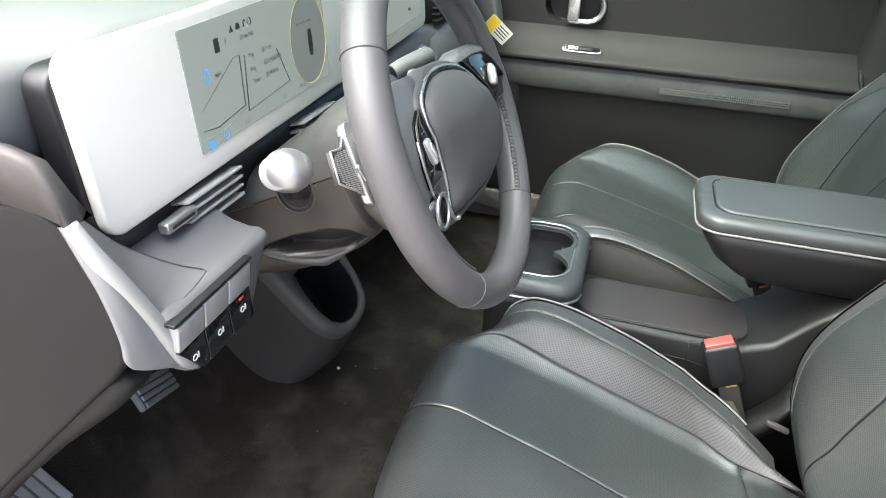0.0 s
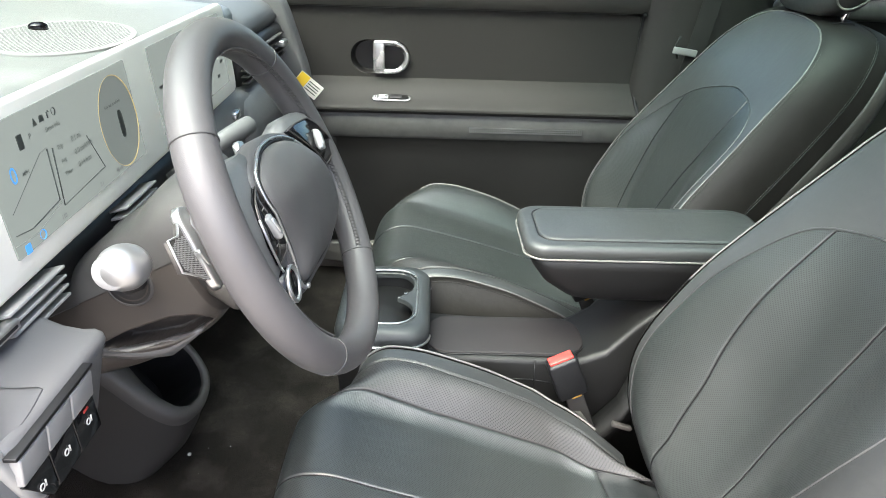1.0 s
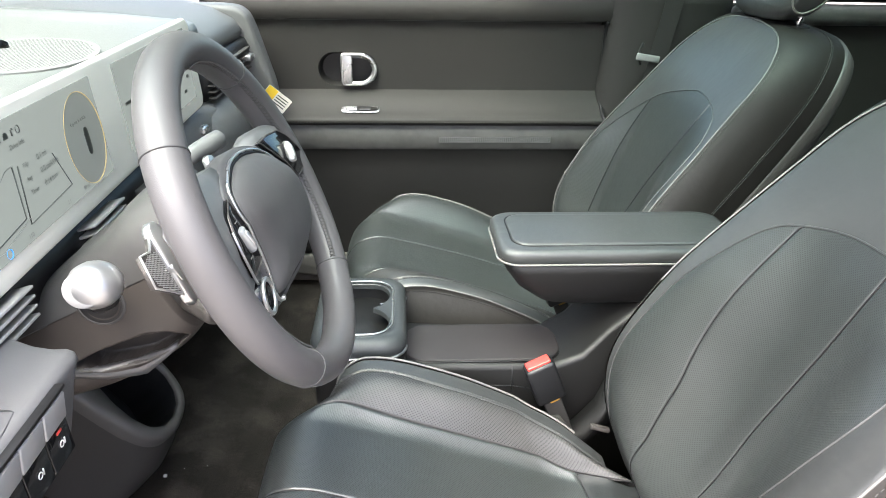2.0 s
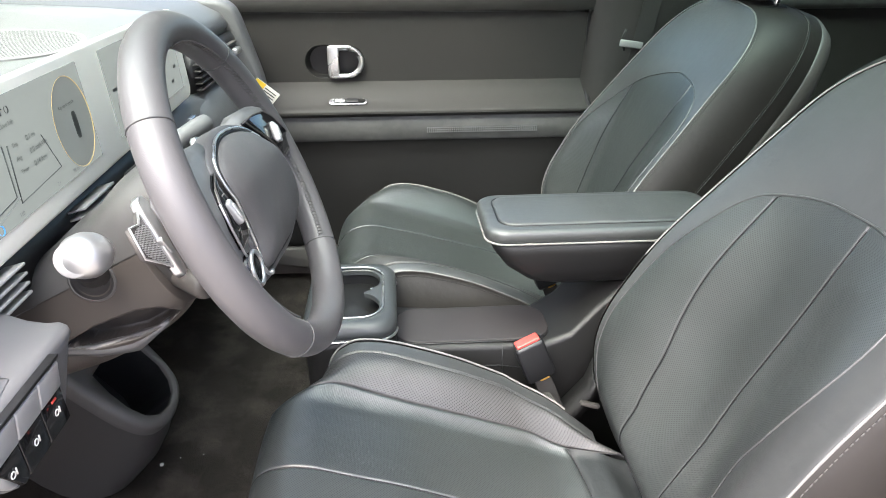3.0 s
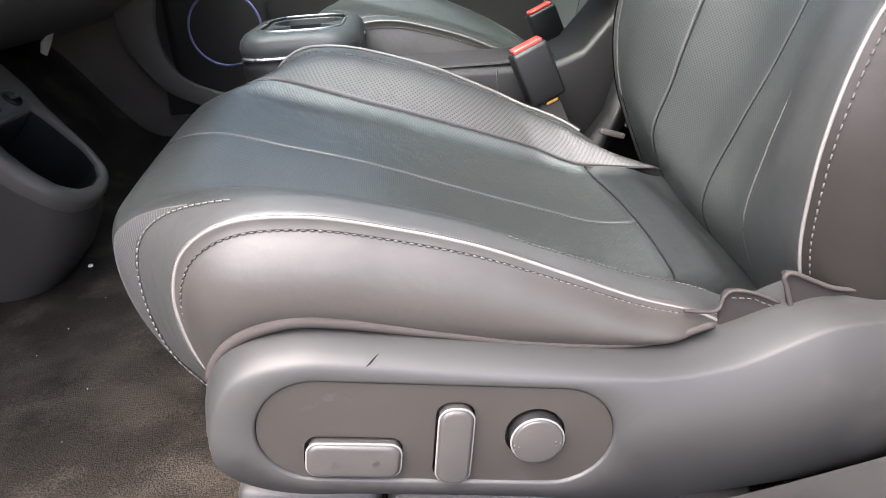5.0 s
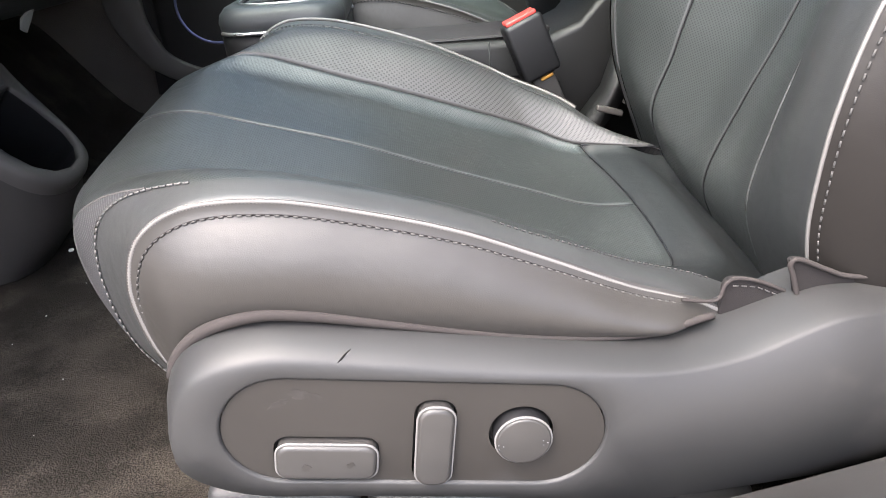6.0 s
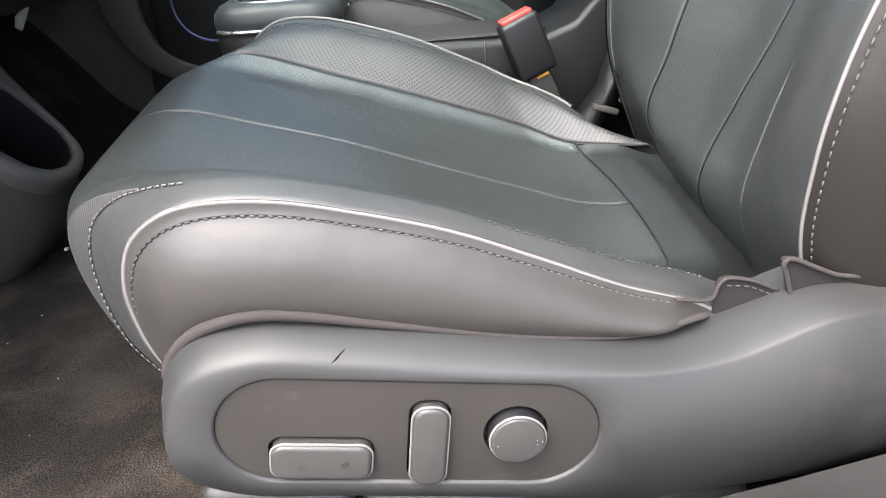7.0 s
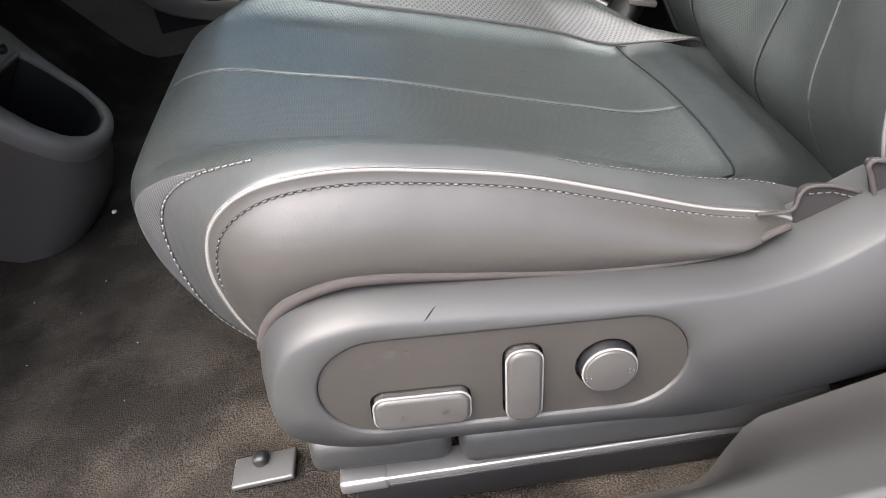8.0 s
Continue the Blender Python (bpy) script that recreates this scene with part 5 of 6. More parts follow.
def display_drawings(root, middle, BX):
    """What the lit displays show: thin lines, a round gauge and a few words."""
    BX = BX @ Matrix.Translation((-.011, .002, 0))
    def ink(name, color, glow):
        m = nodes_of(name, .4, 0, color)[0]
        q = m.node_tree.nodes["Principled BSDF"]
        q.inputs["Emission Color"].default_value = (*color, 1)
        q.inputs["Emission Strength"].default_value = glow
        return m
    dark, amber, blue, pale = ink("screen_dark", (.05, .055, .05), .0), ink("screen_amber", (.50, .38, .17), .10), ink("screen_blue", (.08, .30, .65), .12), ink("screen_pale", (.22, .23, .21), .08)
    at = lambda u, v, d=.0079: BX @ Vector((u, v, d))

    def stroke(name, pts, w, mat, closed=False):
        part(name, tube([at(u, v) for u, v in pts], w, 5, closed, squash=.3), mat, root)

    def word(body, size, u, v, mat=dark, on=None):
        cu = bpy.data.curves.new("word", "FONT")
        cu.body, cu.size, cu.align_x, cu.offset = body, size * 1.06, "LEFT", .00006
        tmp = bpy.data.objects.new("word", cu)
        me = bpy.data.meshes.new_from_object(tmp)
        bpy.data.objects.remove(tmp)
        bm = bmesh.new()
        bm.from_mesh(me)
        bpy.data.meshes.remove(me)
        bmesh.ops.transform(bm, matrix=BX @ Matrix.Translation((u, v, .0080)), verts=bm.verts)
        part("screen_text", bm, mat, on or root, "", False)

    circle = [(-.292 + .046 * math.cos(a), .004 + .052 * math.sin(a)) for a in np.linspace(0, 2 * math.pi, 61)[:-1]]
    part("gauge_face", prism(circle, BX, .006, .0077), pale, root, "pale round gauge", False)
    stroke("gauge_ring", circle, .0009, amber, True)
    part("gauge_car", prism([(-.288 + .0055 * c, .0 + .016 * s) for c, s in [(math.copysign(abs(math.cos(a)) ** .6, math.cos(a)), math.copysign(abs(math.sin(a)) ** .6, math.sin(a))) for a in np.linspace(0, 2 * math.pi, 25)[:-1]]], BX, .0076, .0080), dark, root, "small dark car symbol", False)
    stroke("road_line", [(-.525, -.012), (-.460, .022), (-.447, .023)], .0007, dark)
    stroke("road_line", [(-.447, .022), (-.452, -.028), (-.505, -.034), (-.53, -.03)], .0008, dark)
    stroke("road_line", [(-.438, .020), (-.447, -.036), (-.352, -.030), (-.372, .012)], .0009, dark)
    stroke("road_line", [(-.445, -.030), (-.50, -.041), (-.535, -.038)], .0008, pale)
    word("Key not in vehicle", .0052, -.319, .024)
    word("Drive Info", .0062, -.440, .036)
    for k, (a, b) in enumerate((("Trip", "0.1 mi"), ("Avg", "0.0 mi/kWh"), ("Timer", "0:14 h:m"))):
        word(a, .006, -.430, .015 - .0135 * k)
        word(b, .0075, -.402, .0145 - .0135 * k)
    word("P", .007, -.468, .038)
    word("0", .020, -.512, .010, blue)
    word("MPH", .005, -.494, .012)
    word("98 mi", .0065, -.330, -.046)
    word("2.1", .006, -.372, -.046)
    word("110", .006, -.458, -.047)
    part("warning_mark", prism([(-.4565, .0465), (-.4495, .0465), (-.453, .0535)], BX, .0076, .0080), dark, root, "", False)
    part("car_mark", prism([(-.4445, .047), (-.4365, .047), (-.437, .0505), (-.4385, .0530), (-.4425, .0530), (-.444, .0505)], BX, .0076, .0080), dark, root, "", False)
    stroke("arrow_mark", [(-.4295, .047), (-.4295, .0525), (-.4260, .0525), (-.4275, .0540)], .0008, dark)
    stroke("ring_mark", [(-.418 + .0033 * math.cos(a), .0505 + .0036 * math.sin(a)) for a in np.linspace(0, 2 * math.pi, 17)[:-1]], .0006, dark, True)
    part("status_mark", prism(round_rect(-.482, .040, .0042, .0068, .001), BX, .0076, .0079), dark, root, "", False)
    part("status_mark", prism(round_rect(-.520, -.047, .0045, .0045, .001), BX, .0076, .0080), blue, root, "", False)
    stroke("charge_ring", [(-.494 + .0045 * math.cos(a), -.045 + .0045 * math.sin(a)) for a in np.linspace(0, 2 * math.pi, 21)[:-1]], .0008, blue, True)
    word("1:", .020, -.160, -.022, dark, middle)
    part("status_mark", prism(round_rect(-.150, .010, .010, .0020, .001), BX, .0076, .0080), dark, middle, "", False)
    for u, v in ((.115, -.010), (.09, -.030)):
        part("status_mark", prism(round_rect(u, v, .006, .0024, .001), BX, .0076, .0080), dark, middle, "", False)


dashboard()


# ---- steering wheel and column ----
WC = Vector((-.433, -.402, .6625))  # hub and column
RM = frame_of((-.432, -.410, .684), (.019, 1, 0), (-.400, 0, .916))  # rim
WM = frame_of(WC, (0, 1, 0), (-.449, 0, .894))  # x to the car's right, y up along the rim, z towards the driver


def wheel():
    root = thing("steering_wheel", "grey leather steering wheel with stitched rim and padded hub", "steering wheel")
    R, r = .1746, .0190
    ra, rz = .0185, .0198
    bm = bmesh.new()
    V = []
    for a in np.linspace(0, 2 * math.pi, 121)[:-1]:
        V.append([bm.verts.new(RM @ Vector(((R + ra * math.cos(t)) * math.cos(a), (R + ra * math.cos(t)) * math.sin(a), rz * math.sin(t)))) for t in np.linspace(0, 2 * math.pi, 25)[:-1]])
    for i in range(120):
        A, B = V[i], V[(i + 1) % 120]
        for k in range(24):
            bm.faces.new((A[k], B[k], B[(k + 1) % 24], A[(k + 1) % 24]))
    bmesh.ops.recalc_face_normals(bm, faces=bm.faces)
    rim = part("rim", bm, M_WHEEL, root, "grey leather rim")
    for a in (48, 142, 229, 311):
        a = radians(a)
        c = Vector((R * math.cos(a), R * math.sin(a), 0))
        e = Vector((math.cos(a), math.sin(a), 0))
        part("rim_seam", tube([RM @ (c + (ra + .0001) * math.cos(t) * e + (rz + .0001) * math.sin(t) * Vector((0, 0, 1))) for t in np.linspace(0, 2 * math.pi, 25)[:-1]], .0009, 6, True), M_DARKTHREAD, rim)
    for a0, a1 in ((-48, 96), (144, 228)):
        bm = bmesh.new()
        n = 84 if a0 < 0 else 50
        for k in range(n):
            a = radians(a0 + (a1 - a0) * k / n)
            b = radians(a0 + (a1 - a0) * (k + .8) / n)
            for s in (-1, 1):
                g = R - ra * .88 - .0006
                p, q = (g * math.cos(a), g * math.sin(a), .0098 + s * .0035), (g * math.cos(b), g * math.sin(b), .0098 - s * .0035)
                tube([RM @ Vector(p), RM @ ((Vector(p) + Vector(q)) / 2), RM @ Vector(q)], .0008, 4, bm=bm)
        tagged(part("rim_stitching", bm, M_THREAD, rim, "grey cross stitching"), kind="stuff")

    # hub: its face follows a gently dished surface across the wheel
    def on(x, y, h):
        return WM @ Vector((x, y, .014 + h + .25 * min(0.0, y - .03) + .12 * max(0.0, x)))
    cover = [(-.052, .071), (-.026, .077), (.015, .074), (.0455, .063), (.069, .045), (.092, .021), (.109, -.004), (.112, -.032), (.099, -.052), (.058, -.063), (.018, -.064), (-.024, -.0605), (-.056, -.056), (-.066, -.046), (-.065, -.025), (-.068, .0), (-.074, .026), (-.077, .045), (-.070, .062)]
    cover = resample([spline(cover + cover[:1])(t) for t in np.linspace(0, 1, 160)[:-1]], 96, True)
    mx, my = .018, .006

    def grown(k, h, d=0.0):
        ring = offset(cover, -d) if d else cover
        return [on(mx + (x - mx) * k, my + (y - my) * k, h) for x, y in ring]
    part("airbag_cover", loft([grown(1, -.014), grown(1, .001), grown(.985, .005), grown(.95, .0085), grown(.86, .013), grown(.7, .0165), grown(.45, .019), grown(.2, .020), grown(.02, .0202)]), M_HUB, root, "grey grained airbag cover")
    part("cover_gap", tube(grown(1, .0012, .0016), .0017, 6, True), M_BLACK, root, "dark gap round the cover")
    line = [(-.053, -.0625), (-.0625, -.060), (-.0705, -.047), (-.0695, -.025), (-.0725, .0), (-.0785, .026), (-.0817, .046), (-.0745, .0655), (-.054, .0757), (-.0265, .082), (.016, .0788), (.049, .0670), (.072, .049)]
    part("hub_ring", tube([on(*spline(line)(t), .0015) for t in np.linspace(0, 1, 80)], .0018, 8), M_SILVER, root, "bright silver line round the cover")
    part("ring_end", rbox(on(-.053, -.0625, .002), (.006, .006, .006), .002), M_SILVER, root)
    part("hub_body", loft([[WM @ Vector((.5 * x, .5 * y, -.08)) for x, y in cover], grown(.95, -.05), grown(1, -.02, .012), grown(1, -.006, .012), grown(1, -.001, .010), grown(1, .0005, .0045)]), M_WHEEL, root, "grey hub body")
    arm_l = [(-.050, -.050, .090), (-.085, -.047, .0925), (-.115, -.030, .093), (-.140, -.004, .090), (-.160, .012, .083), (-.172, .022, .076)]
    arm_r = [(.060, -.030, .078), (.090, -.020, .083), (.118, -.006, .080), (.140, .000, .074), (.160, .004, .066), (.172, .006, .060)]
    for rows, lab in ((arm_l, "light grey spoke"), (arm_r, "light grey spoke")):
        rings = []
        for x, y0, y1 in rows:
            low = .006 if x > 0 else .004
            rings.append([on(x, y0 + (y1 - y0) * c, d - low) for c, d in ((0, -.022), (.0, -.005), (.05, .0), (.5, .001), (.93, .0), (1, -.006), (1, -.024))])
        part("spoke", loft(rings), M_SPOKE, root, lab)
    def flat(pts, h0, h1):
        low, mid, top = ([on(x, y, h) for x, y in offset(resample(pts, 60, True), d)] for d, h in ((0, h0), (0, h1 - .001), (.001, h1)))
        return loft([low, mid, top])
    pad_l = [(-.0845, .062), (-.0815, .040), (-.0715, -.004), (-.078, -.0095), (-.108, -.0105), (-.1165, .014), (-.1165, .037), (-.104, .053)]
    pad_r = [(.064, .0715), (.090, .071), (.124, .0655), (.142, .053), (.166, .018), (.160, .006), (.126, .004), (.1035, .028)]
    for pts, roll, turn in ((pad_l, (-.099, .0235), 10), (pad_r, (.122, .0365), -28)):
        pad = part("switch_pad", flat(pts, -.012, .0005), M_GLOSS, root, "gloss black switch pad")
        part("pad_edge", tube([on(x, y, .0006) for x, y in resample(pts, 70, True)], .0010, 6, True), M_TRIM, pad, "thin grey edge")
        for k, (w, h, d) in enumerate(((.011, .026, .008), (.006, .018, .012))):
            bmr = rbox((0, 0, 0), (w, h, d), .0028, m=pose(0, 0, 0, 0, 0, turn))
            bmesh.ops.transform(bmr, matrix=Matrix.Translation(on(*roll, .002) - WM.translation) @ WM, verts=bmr.verts)
            part("roller", bmr, M_SILVER if k else M_BUTTON, pad, "silver roller")
        for k, (dx, dy) in enumerate(((.0, .024), (.0, -.022))):
            part("pad_mark", tube([on(roll[0] + dx + .004 * q, roll[1] + dy * (.8 if pts is pad_l else .55), .0008) for q in (-1, 0, 1)], .0006, 5), M_PIPING, pad)
    part("spoke_edge", tube([on(x, y, .0005) for x, y in ((-.1185, .040), (-.1185, .014), (-.1100, -.0125), (-.100, -.030))], .0013, 6), M_SILVER, root, "silver edge of the spoke")
    knob = [[on(-.102 + q * math.cos(a), -.0355 + q * math.sin(a), z) for a in np.linspace(0, 2 * math.pi, 33)[:-1]] for q, z in ((.0175, -.03), (.0175, .004), (.0135, .0045), (.0125, .0025), (.002, .0025))]
    drive = part("drive_button", loft(knob), M_GLOSS, root, "round drive mode button")
    part("button_ring", tube([on(-.102 + .0165 * math.cos(a), -.0355 + .0165 * math.sin(a), .005) for a in np.linspace(0, 2 * math.pi, 33)[:-1]], .0024, 8, True), M_SILVER, drive, "silver ring")
    for s in (-1, 1):
        blade = [(.104, .079), (.097, .077), (.092, .069), (.100, .048), (.108, .026), (.114, -.002), (.123, -.003), (.127, .004), (.122, .039), (.117, .067), (.112, .076)]
        pad = part("paddle", prism([(s * x, y) for x, y in blade], WM, -.060, -.050, .0025), M_SILVER, root, "satin silver paddle blade")
        part("paddle_pad", prism([(s * x, y) for x, y in ((.147, .064), (.129, .060), (.116, .069), (.112, .042), (.122, .007), (.131, .016), (.157, .036))], WM, -.0600, -.0545, .001), M_TRIM, pad, "dark textured paddle face")
        part("paddle_edge", tube([WM @ Vector((s * x, y, -.0545)) for x, y in ((.1165, .069), (.129, .0602), (.147, .0642), (.157, .036), (.131, .016), (.122, .007))], .0012, 6), M_SILVER, pad)
        bm = bmesh.new()
        for i in range(22):
            for j in range(26):
                x, y = .116 + i * .0018, .010 + j * .0022 + (i % 2) * .0011
                if .118 < x < .151 and .012 + .62 * abs(.130 - x) + .5 * max(0, x - .130) < y < .060 - .2 * abs(.135 - x):
                    bmesh.ops.create_cube(bm, size=.0011, matrix=WM @ Matrix.Translation((s * x, y, -.0545)))
        tagged(part("paddle_knurl", bm, M_BUTTON, pad, "raised dots", False), kind="stuff")
        part("paddle_badge", prism(stadium(s * .119, .030, .006, .0034, 8, 1.75), WM, -.0548, -.0485, .0008), M_SILVER, pad, "small silver oval")


def column():
    root = thing("steering_column", "dark grey steering column shroud with silver stalks", "steering column")
    ax = Vector((.894, 0, .449))
    base = WC - ax * .06

    def ring(d, w, h, dz=0.0):
        c = base - ax * d
        return [c + Vector((0, w * math.cos(a), 0)) + Vector((-.449, 0, .894)) * (h * math.sin(a) + dz) for a in np.linspace(0, 2 * math.pi, 33)[:-1]]
    part("shift_stub", tube([(-.535, -.425, .602), (-.495, -.4555, .5985), (-.478, -.4695, .5968), (-.4750, -.4722, .5965), (-.4742, -.4728, .5964)], [.0150, .0150, .0150, .0135, .0100], 20), M_TRIM, root, "round grey stub of the gear selector")
    part("shroud_collar", loft([ring(-.01, .050, .056), ring(.0, .056, .062), ring(.05, .060, .066)]), M_SHROUD, root, "grey collar behind the wheel")
    part("boss", loft([ring(-.03, .035, .035), ring(.02, .04, .04)]), M_BLACK, root)
    tip = Vector((-.539, -.580, .684))
    part("stalk_stem", tube([(-.588, -.45, .605), (-.575, -.50, .628), (-.558, -.54, .653), (-.541, -.572, .676)], [.013, .0125, .012, .013], 14), M_BLACK, root, "black stalk stem")
    m = frame_of(tip, (0, -1, .15), (.5, .1, 1))
    rings = []
    for d, q in ((-.022, .010), (-.019, .016), (-.010, .0185), (.0, .0188), (.009, .0165), (.015, .010), (.017, .003)):
        rings.append([m @ Vector((d, q * math.cos(a), q * 1.12 * math.sin(a))) for a in np.linspace(0, 2 * math.pi, 25)[:-1]])
    part("stalk_tip", loft(rings), M_STALK, root, "satin silver stalk end")
    part("stalk_cap", loft([[m @ Vector((d, q * math.cos(a) - .002, q * math.sin(a) + .004)) for a in np.linspace(0, 2 * math.pi, 25)[:-1]] for d, q in ((.002, .0155), (.0125, .0150), (.0145, .0135), (.0150, .004))]), M_BUTTON, root, "pale cap on the stalk end")
    part_r = part("right_stalk", tube([(-.60, -.30, .66), (-.572, -.265, .680), (-.560, -.247, .686)], [.008, .0095, .0105], 14), M_BLACK, root, "black right-hand stalk")
    part("stalk_sleeve", tube([(-.560, -.247, .686), (-.552, -.232, .690), (-.536, -.205, .697), (-.528, -.190, .700), (-.526, -.186, .7008)], [.0105, .0120, .0125, .0118, .007], 14), M_SPOKE, part_r, "pale grey end of the stalk")
    # two-part cover round the column; a runs along the column, b across it
    ab = lambda a, b, y: Vector((WC.x + .894 * a - .449 * b, y, WC.z + .449 * a + .894 * b))
    low = spline([(-.34, -.060), (-.284, -.0684), (-.226, -.0775), (-.190, -.0775), (-.1516, -.0744), (-.125, -.068), (-.104, -.058)])
    high = spline([(-.34, .045), (-.284, .052), (-.229, .0575), (-.175, .0700), (-.140, .0755), (-.101, .0890), (-.060, .0930)])
    ta, tb = [-.252, -.233, -.198, -.170, -.1475, -.1265, -.116], [-.033, -.0246, -.0234, -.0261, -.0284, -.0375, -.052]
    la, lb = [-.252, -.233, -.214, -.188, -.169, -.136, -.116], [-.034, -.0285, -.043, -.0516, -.0579, -.0588, -.054]
    CY, HW, PW = -.400, .074, 3.4

    tables = [np.array([f(t) for t in np.linspace(0, 1, 60)]) for f in (low, high)]

    @functools.lru_cache(None)
    def limits(a):
        return [float(np.interp(a, q[:, 0], q[:, 1])) for q in tables]

    def edge(a, b):
        """Half width of the cover at height b."""
        lo, hi = limits(a)
        q = min(1.0, abs((b - (lo + hi) / 2) / ((hi - lo) / 2)))
        return lo, hi, HW * max(0.0, 1 - q ** PW) ** (1 / PW)

    def wall(a0, a1, upper):
        bm, V = bmesh.new(), []
        for a in np.linspace(a0, a1, 110):
            lo, hi, _ = edge(a, 0)
            row = []
            for t in np.linspace(0, 2, 121):
                s = abs(1 - t)
                k = math.sin(math.pi / 2 * (1 - s))
                b = (.0255 + (hi - .0255) * k) if upper else (.0245 + (lo - .0245) * k)
                w = edge(a, b)[2]
                y = CY - w if t < 1 else CY + w
                if not upper and t < 1:
                    top, lip = np.interp(a, ta, tb), np.interp(a, la, lb)
                    if top > lip:
                        y += .034 * sm(top + .0015, top - .006, b) * sm(lip - .002, lip + .001, b) * sm(-.252, -.235, a) * sm(-.116, -.124, a)
                row.append(bm.verts.new(ab(a, b, y)))
            V.append(row)
        for A, B in zip(V, V[1:]):
            for k in range(120):
                bm.faces.new((A[k], A[k + 1], B[k + 1], B[k]))
        bm.faces.new(V[-1][::-1])
        bmesh.ops.recalc_face_normals(bm, faces=bm.faces)
        return bm
    part("upper_cover", wall(-.34, -.058, True), M_SHROUD, root, "grey upper column cover")
    lower = part("lower_cover", wall(-.34, -.104, False), M_KNEE, root, "dark brown-grey lower column cover with an open tray")
    rows = []
    for a, b0, b1 in ((-.250, -.0325, -.0345), (-.236, -.0300, -.042), (-.214, -.0440, -.0575), (-.190, -.0520, -.0700), (-.182, -.0550, -.0745), (-.168, -.0585, -.0715), (-.150, -.0600, -.0670), (-.136, -.0590, -.0630)):
        y = CY - edge(a, (b0 + b1) / 2)[2]
        rows.append([ab(a, b0, y + .012), ab(a, b0 + .001, y - .0005), ab(a, (b0 + b1) / 2, y - .0022), ab(a, b1, y + .0005), ab(a, b1, y + .012)])
    part("tray_lip", loft(rows), surface("tray_lip_gloss", (.085, .085, .087), .3, grain=1500, bump=.08, vary=.12, stain=30), lower, "glossy grey tray lip")
    hub = Vector((-.588, -.4735, .609))
    ring_pts = [hub + .0225 * (math.cos(t) * Vector((.894, 0, .449)) + math.sin(t) * Vector((-.449, 0, .894))) for t in np.linspace(0, 2 * math.pi, 33)[:-1]]
    boot = part("stalk_boot", loft([[hub + (p - hub) * k + Vector((0, d, 0)) for p in ring_pts] for k, d in ((1, .002), (.95, -.002), (.8, .0), (.45, -.004))]), M_BLACK, root, "black stalk boot")
    part("boot_rim", tube(ring_pts, .0022, 8, True), M_SHROUD, boot, "grey rim round the stalk")


wheel()
column()


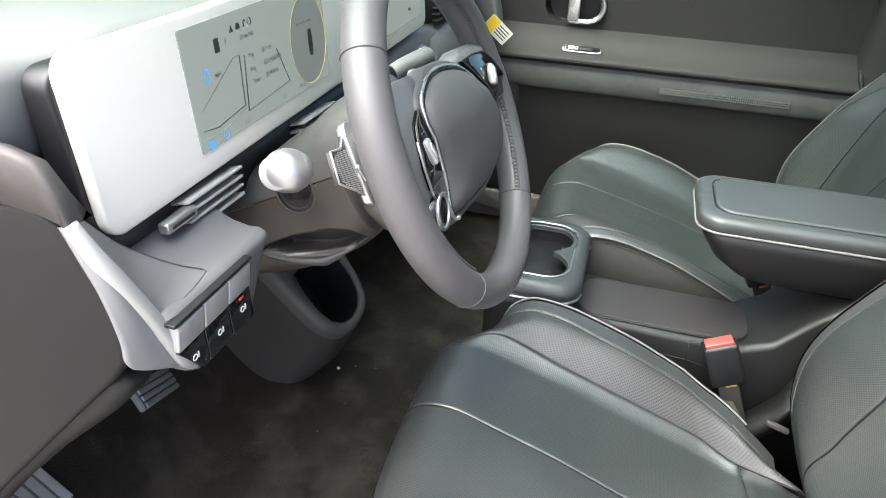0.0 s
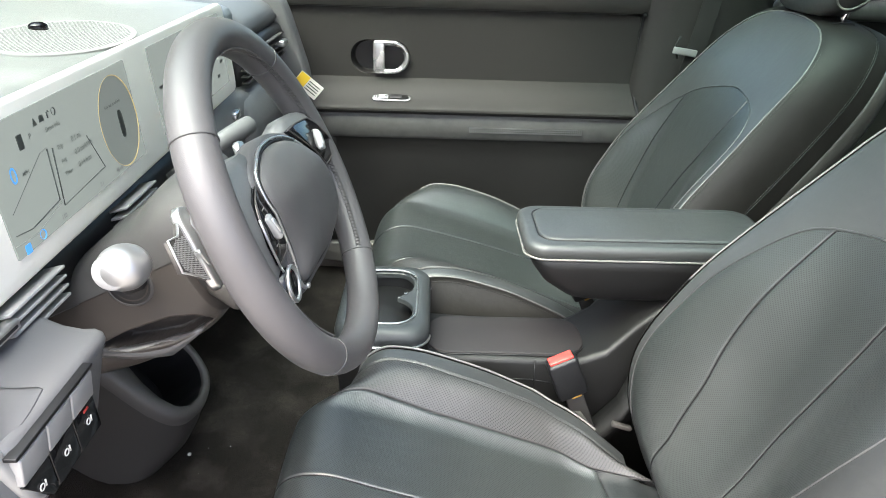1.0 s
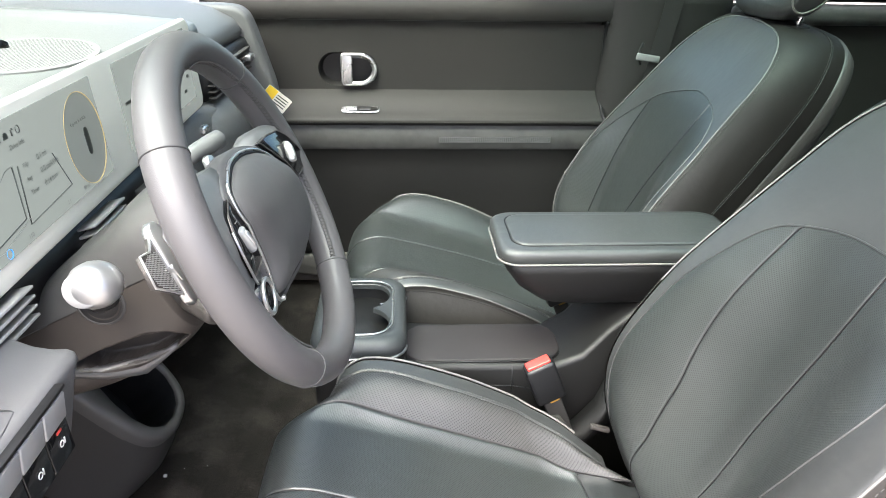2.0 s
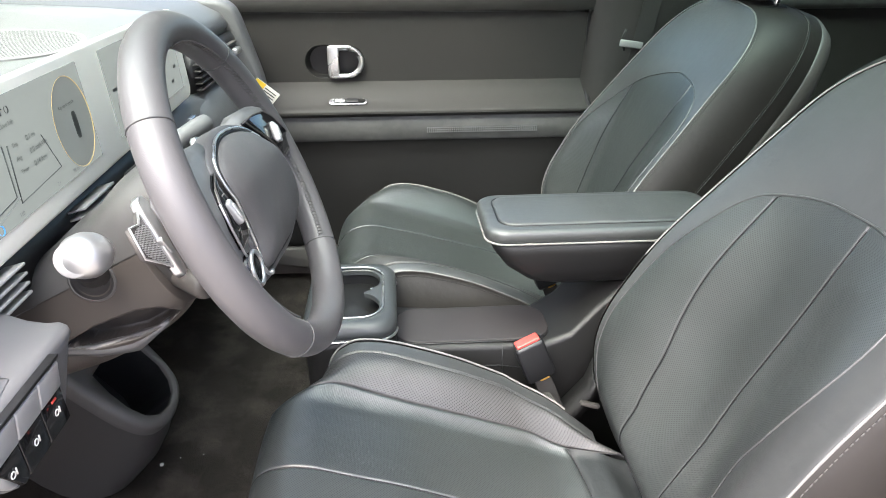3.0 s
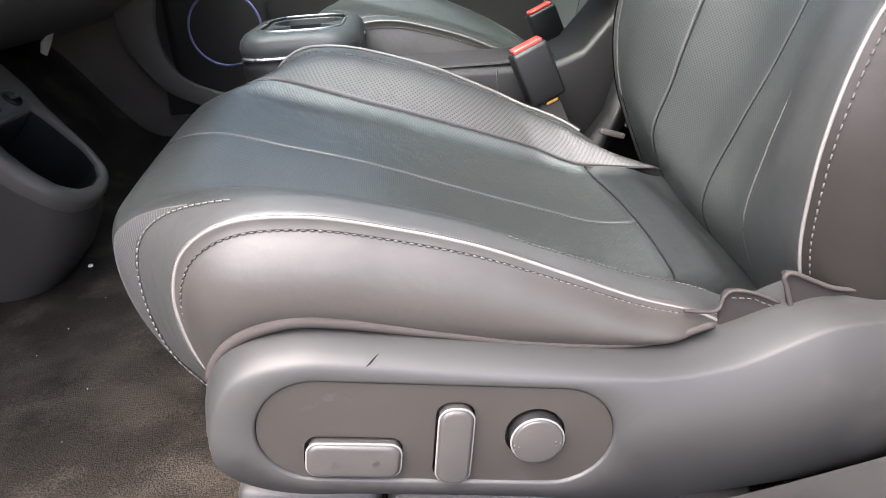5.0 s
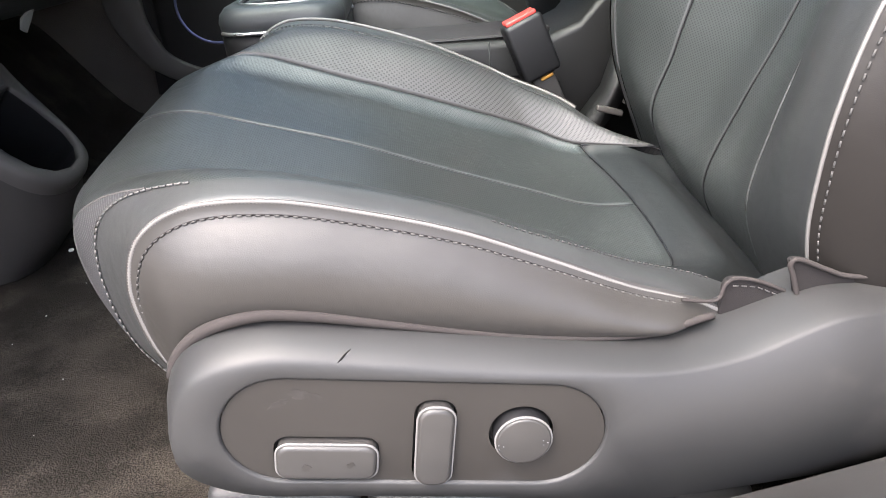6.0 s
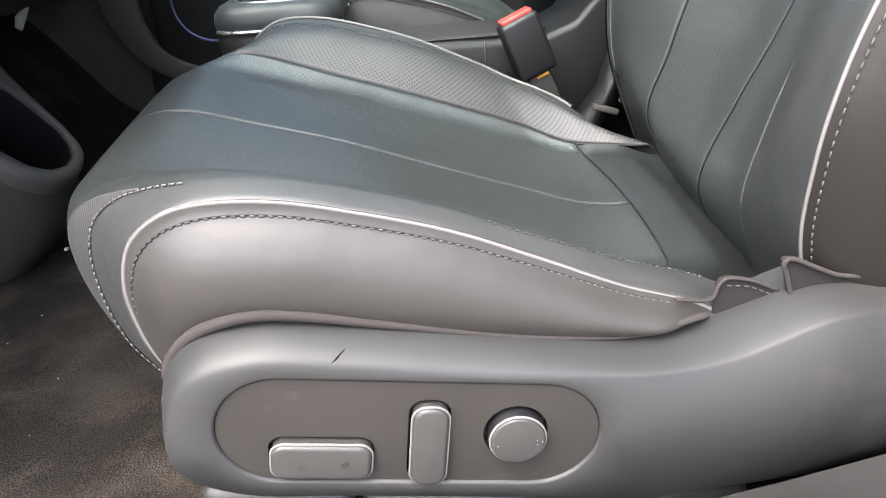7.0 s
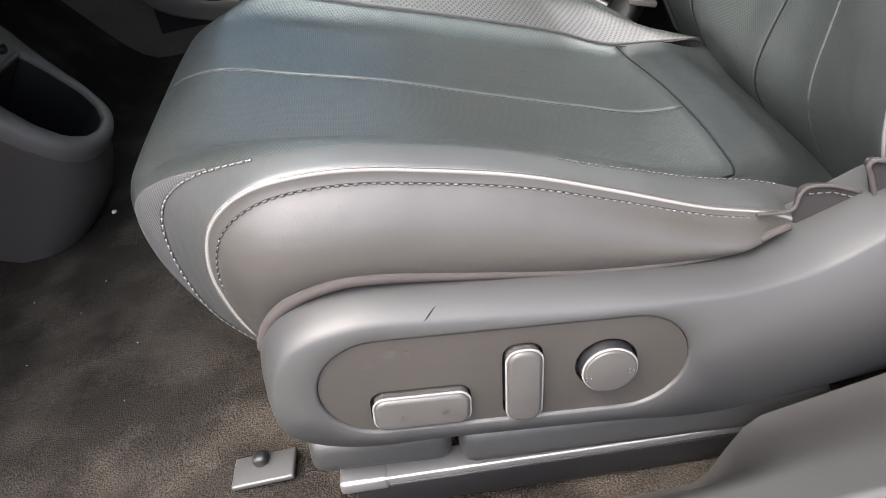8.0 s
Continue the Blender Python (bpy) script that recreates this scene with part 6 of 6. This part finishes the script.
# ---- under the dash ----
def pod():
    root = thing("floor_pod", "dark grey storage pod with open oval pocket under the dash", "car console")
    pm = frame_of((-.77, -.05, .19), (0, 1, 0), (-.116, 0, .12))
    swap = Matrix(((1, 0, 0, 0), (0, 0, 1, 0), (0, 1, 0, 0), (0, 0, 0, 1)))
    edge = [(-.078, .26), (-.079, .10), (-.078, .0), (-.070, -.055), (-.045, -.088), (.0, -.103), (.05, -.100), (.09, -.082), (.115, -.045), (.13, .0), (.15, .06), (.17, .11), (.20, .26)]
    edge = resample([spline(edge)(t) for t in np.linspace(0, 1, 120)], 110, True)
    hole = [(-.036, .062), (-.050, .02), (-.055, -.02), (-.047, -.055), (-.024, -.077), (.012, -.0862), (.050, -.082), (.079, -.065), (.099, -.035), (.109, .02), (.112, .062)]
    hole = resample(hole, 60, True)
    bm = holed([(edge, -.03), (edge, -.012), (offset(edge, .003), -.005), (offset(edge, .009), -.001), (offset(edge, .013), .0)], [(hole, .0), (offset(hole, .0015), -.003), (offset(hole, .002), -.008)], 0)
    bmesh.ops.transform(bm, matrix=pm @ swap, verts=bm.verts)
    part("pod_top", bm, M_POD_PALED, root, "grey pod with a rounded rim, paled for footwell light")
    rings = []
    for k, (a, b) in enumerate(((1, 0), (.97, .25), (.93, .55), (.9, .85), (.88, 1))):
        ring = []
        for p in edge:
            q = pm @ Vector((p[0], p[1], -.028))
            base = Vector((q.x - .085 - .4 * max(0, q.z - .25), -.03 + (q.y + .03) * .88, FLOOR - .01))
            w = q.lerp(base, b)
            ring.append(w + Vector((.018 * math.sin(math.pi * b), 0, 0)))
        rings.append(ring)
    # body coloured darker than the top for the shade below the rim
    part("pod_body", loft(rings, False), surface("shaded_pod_plastic", (0.056, 0.051, 0.047), 0.55, grain=1800, bump=0.3, vary=0.1, stain=4), root, "grey plastic pod body, shade in its colour")
    well = loft([[pm @ Vector((p[0], p[1], d)) for p in offset(hole, o)] for o, d in ((.002, -.008), (.005, -.05), (.012, -.11))], False)
    part("pocket", well, M_BLACK, root, "black pocket wall")
    back = prism(offset(hole, .0115), pm @ Matrix.Translation((0, 0, 0)), -.115, -.108)
    part("pocket_floor", back, M_BLACK, root, "black pocket floor", False)
    plate = prism(round_rect(.052, .0845, .056, .019, .008), pm, -.002, .0025, .001)
    sock = part("socket_plate", plate, M_DASH, root, "grey socket plate", False)
    for u, r in ((.083, .0145),):
        cap = [[pm @ Vector((u + q * math.cos(a), .085 + q * math.sin(a), z)) for a in np.linspace(0, 2 * math.pi, 25)[:-1]] for q, z in ((r, .0), (r, .006), (r * .85, .009), (r * .8, .006), (r * .1, .006))]
        part("power_socket", loft(cap), M_BLACK, sock, "black power socket cap")
        bar = rbox((u, .085, .009), (.022, .006, .004), .001)
        bmesh.ops.transform(bar, matrix=pm, verts=bar.verts)
        part("socket_tab", bar, M_DASH, sock, "grey tab")
    usb = prism(round_rect(.026, .085, .015, .011, .010), pm, .0, .004, .001)
    part("usb_cover", usb, M_TRIM, sock, "oval port cover")
    mark = prism(round_rect(.028, .085, .006, .002, .001), pm, .004, .0044)
    part("port_mark", mark, M_PAPER, sock, "white symbol", False)


pod()

# ---- small loose things ----
tag = thing("hang_tag", "yellow and white paper tag hanging by the dash", "tag")
tm = frame_of((-.596, .631, .573), (.75, .1, -.66), (.66, .0, .75))
part("tag_paper", prism(round_rect(0, 0, .034, .020, .002), tm, -.0006, .0006), M_PAPER, tag, "white printed paper", False)
part("tag_band", prism(round_rect(-.020, .0, .013, .0195, .001), tm, .0006, .0011), M_YELLOW, tag, "yellow band", False)
for k in range(4):
    part("tag_print", prism(round_rect(.012, .011 - .007 * k, .016, .0013, .0005), tm, .0006, .0010), M_INK, tag, "grey printed line", False)
scrap = thing("paper_scrap", "small white foam scrap hanging in the dark footwell", "scrap")
part("scrap_body", prism([(-.028, -.012), (-.010, -.020), (.012, .0), (.030, .022), (.012, .020), (-.022, .008)], frame_of((-.94, .43, .288), (0, 1, 0), (.2, 0, 1)), -.003, .003, .001), M_PAPER, scrap)
def ribbed_plate(name, label, m, length, width, ribs):
    """A flat rubber-faced plate with raised ribs along x."""
    root = thing(name, label, "pedal")
    for n, bm, mat in [("pedal_plate", rbox((0, 0, 0), (length, width, .010), .003), M_DASH)] + [("pedal_rib", rbox((0, width * ((k + .5) / ribs - .5), .0055), (length * .96, width * .74 / ribs, .004), .001), M_GRILLE) for k in range(ribs)]:
        bmesh.ops.transform(bm, matrix=m, verts=bm.verts)
        part(n, bm, mat, root)


ribbed_plate("foot_pedal", "ribbed grey metal pedal below the knee panel", frame_of((-.825, -.477, .273), (-.070, .145, -.102), (0, -.017, .025)), .19, .038, 4)
ribbed_plate("foot_rest", "pale grey ribbed footrest plate on the carpet slope", pose(-.992, -.603, .112, 0, 43, 0), .10, .125, 7)
crumb = bmesh.new()
rnd = random.Random(4)
for k in range(14):
    x, y = rnd.uniform(-.85, -.42), rnd.uniform(-.66, .05)
    sz = rnd.uniform(.0006, .0014)
    rbox((x, y, carpet_height(x, y) + .001), (sz, sz * rnd.uniform(.5, 1.6), sz * .6), 0, m=pose(0, 0, 0, 0, 0, rnd.uniform(0, 180)), bm=crumb)
rbox((-.741, -.058, .004), (.006, .006, .004), .001, bm=crumb)
tagged(part("crumbs", crumb, M_PAPER, None, "pale crumbs and grit on the carpet", False), category="grit", kind="stuff")
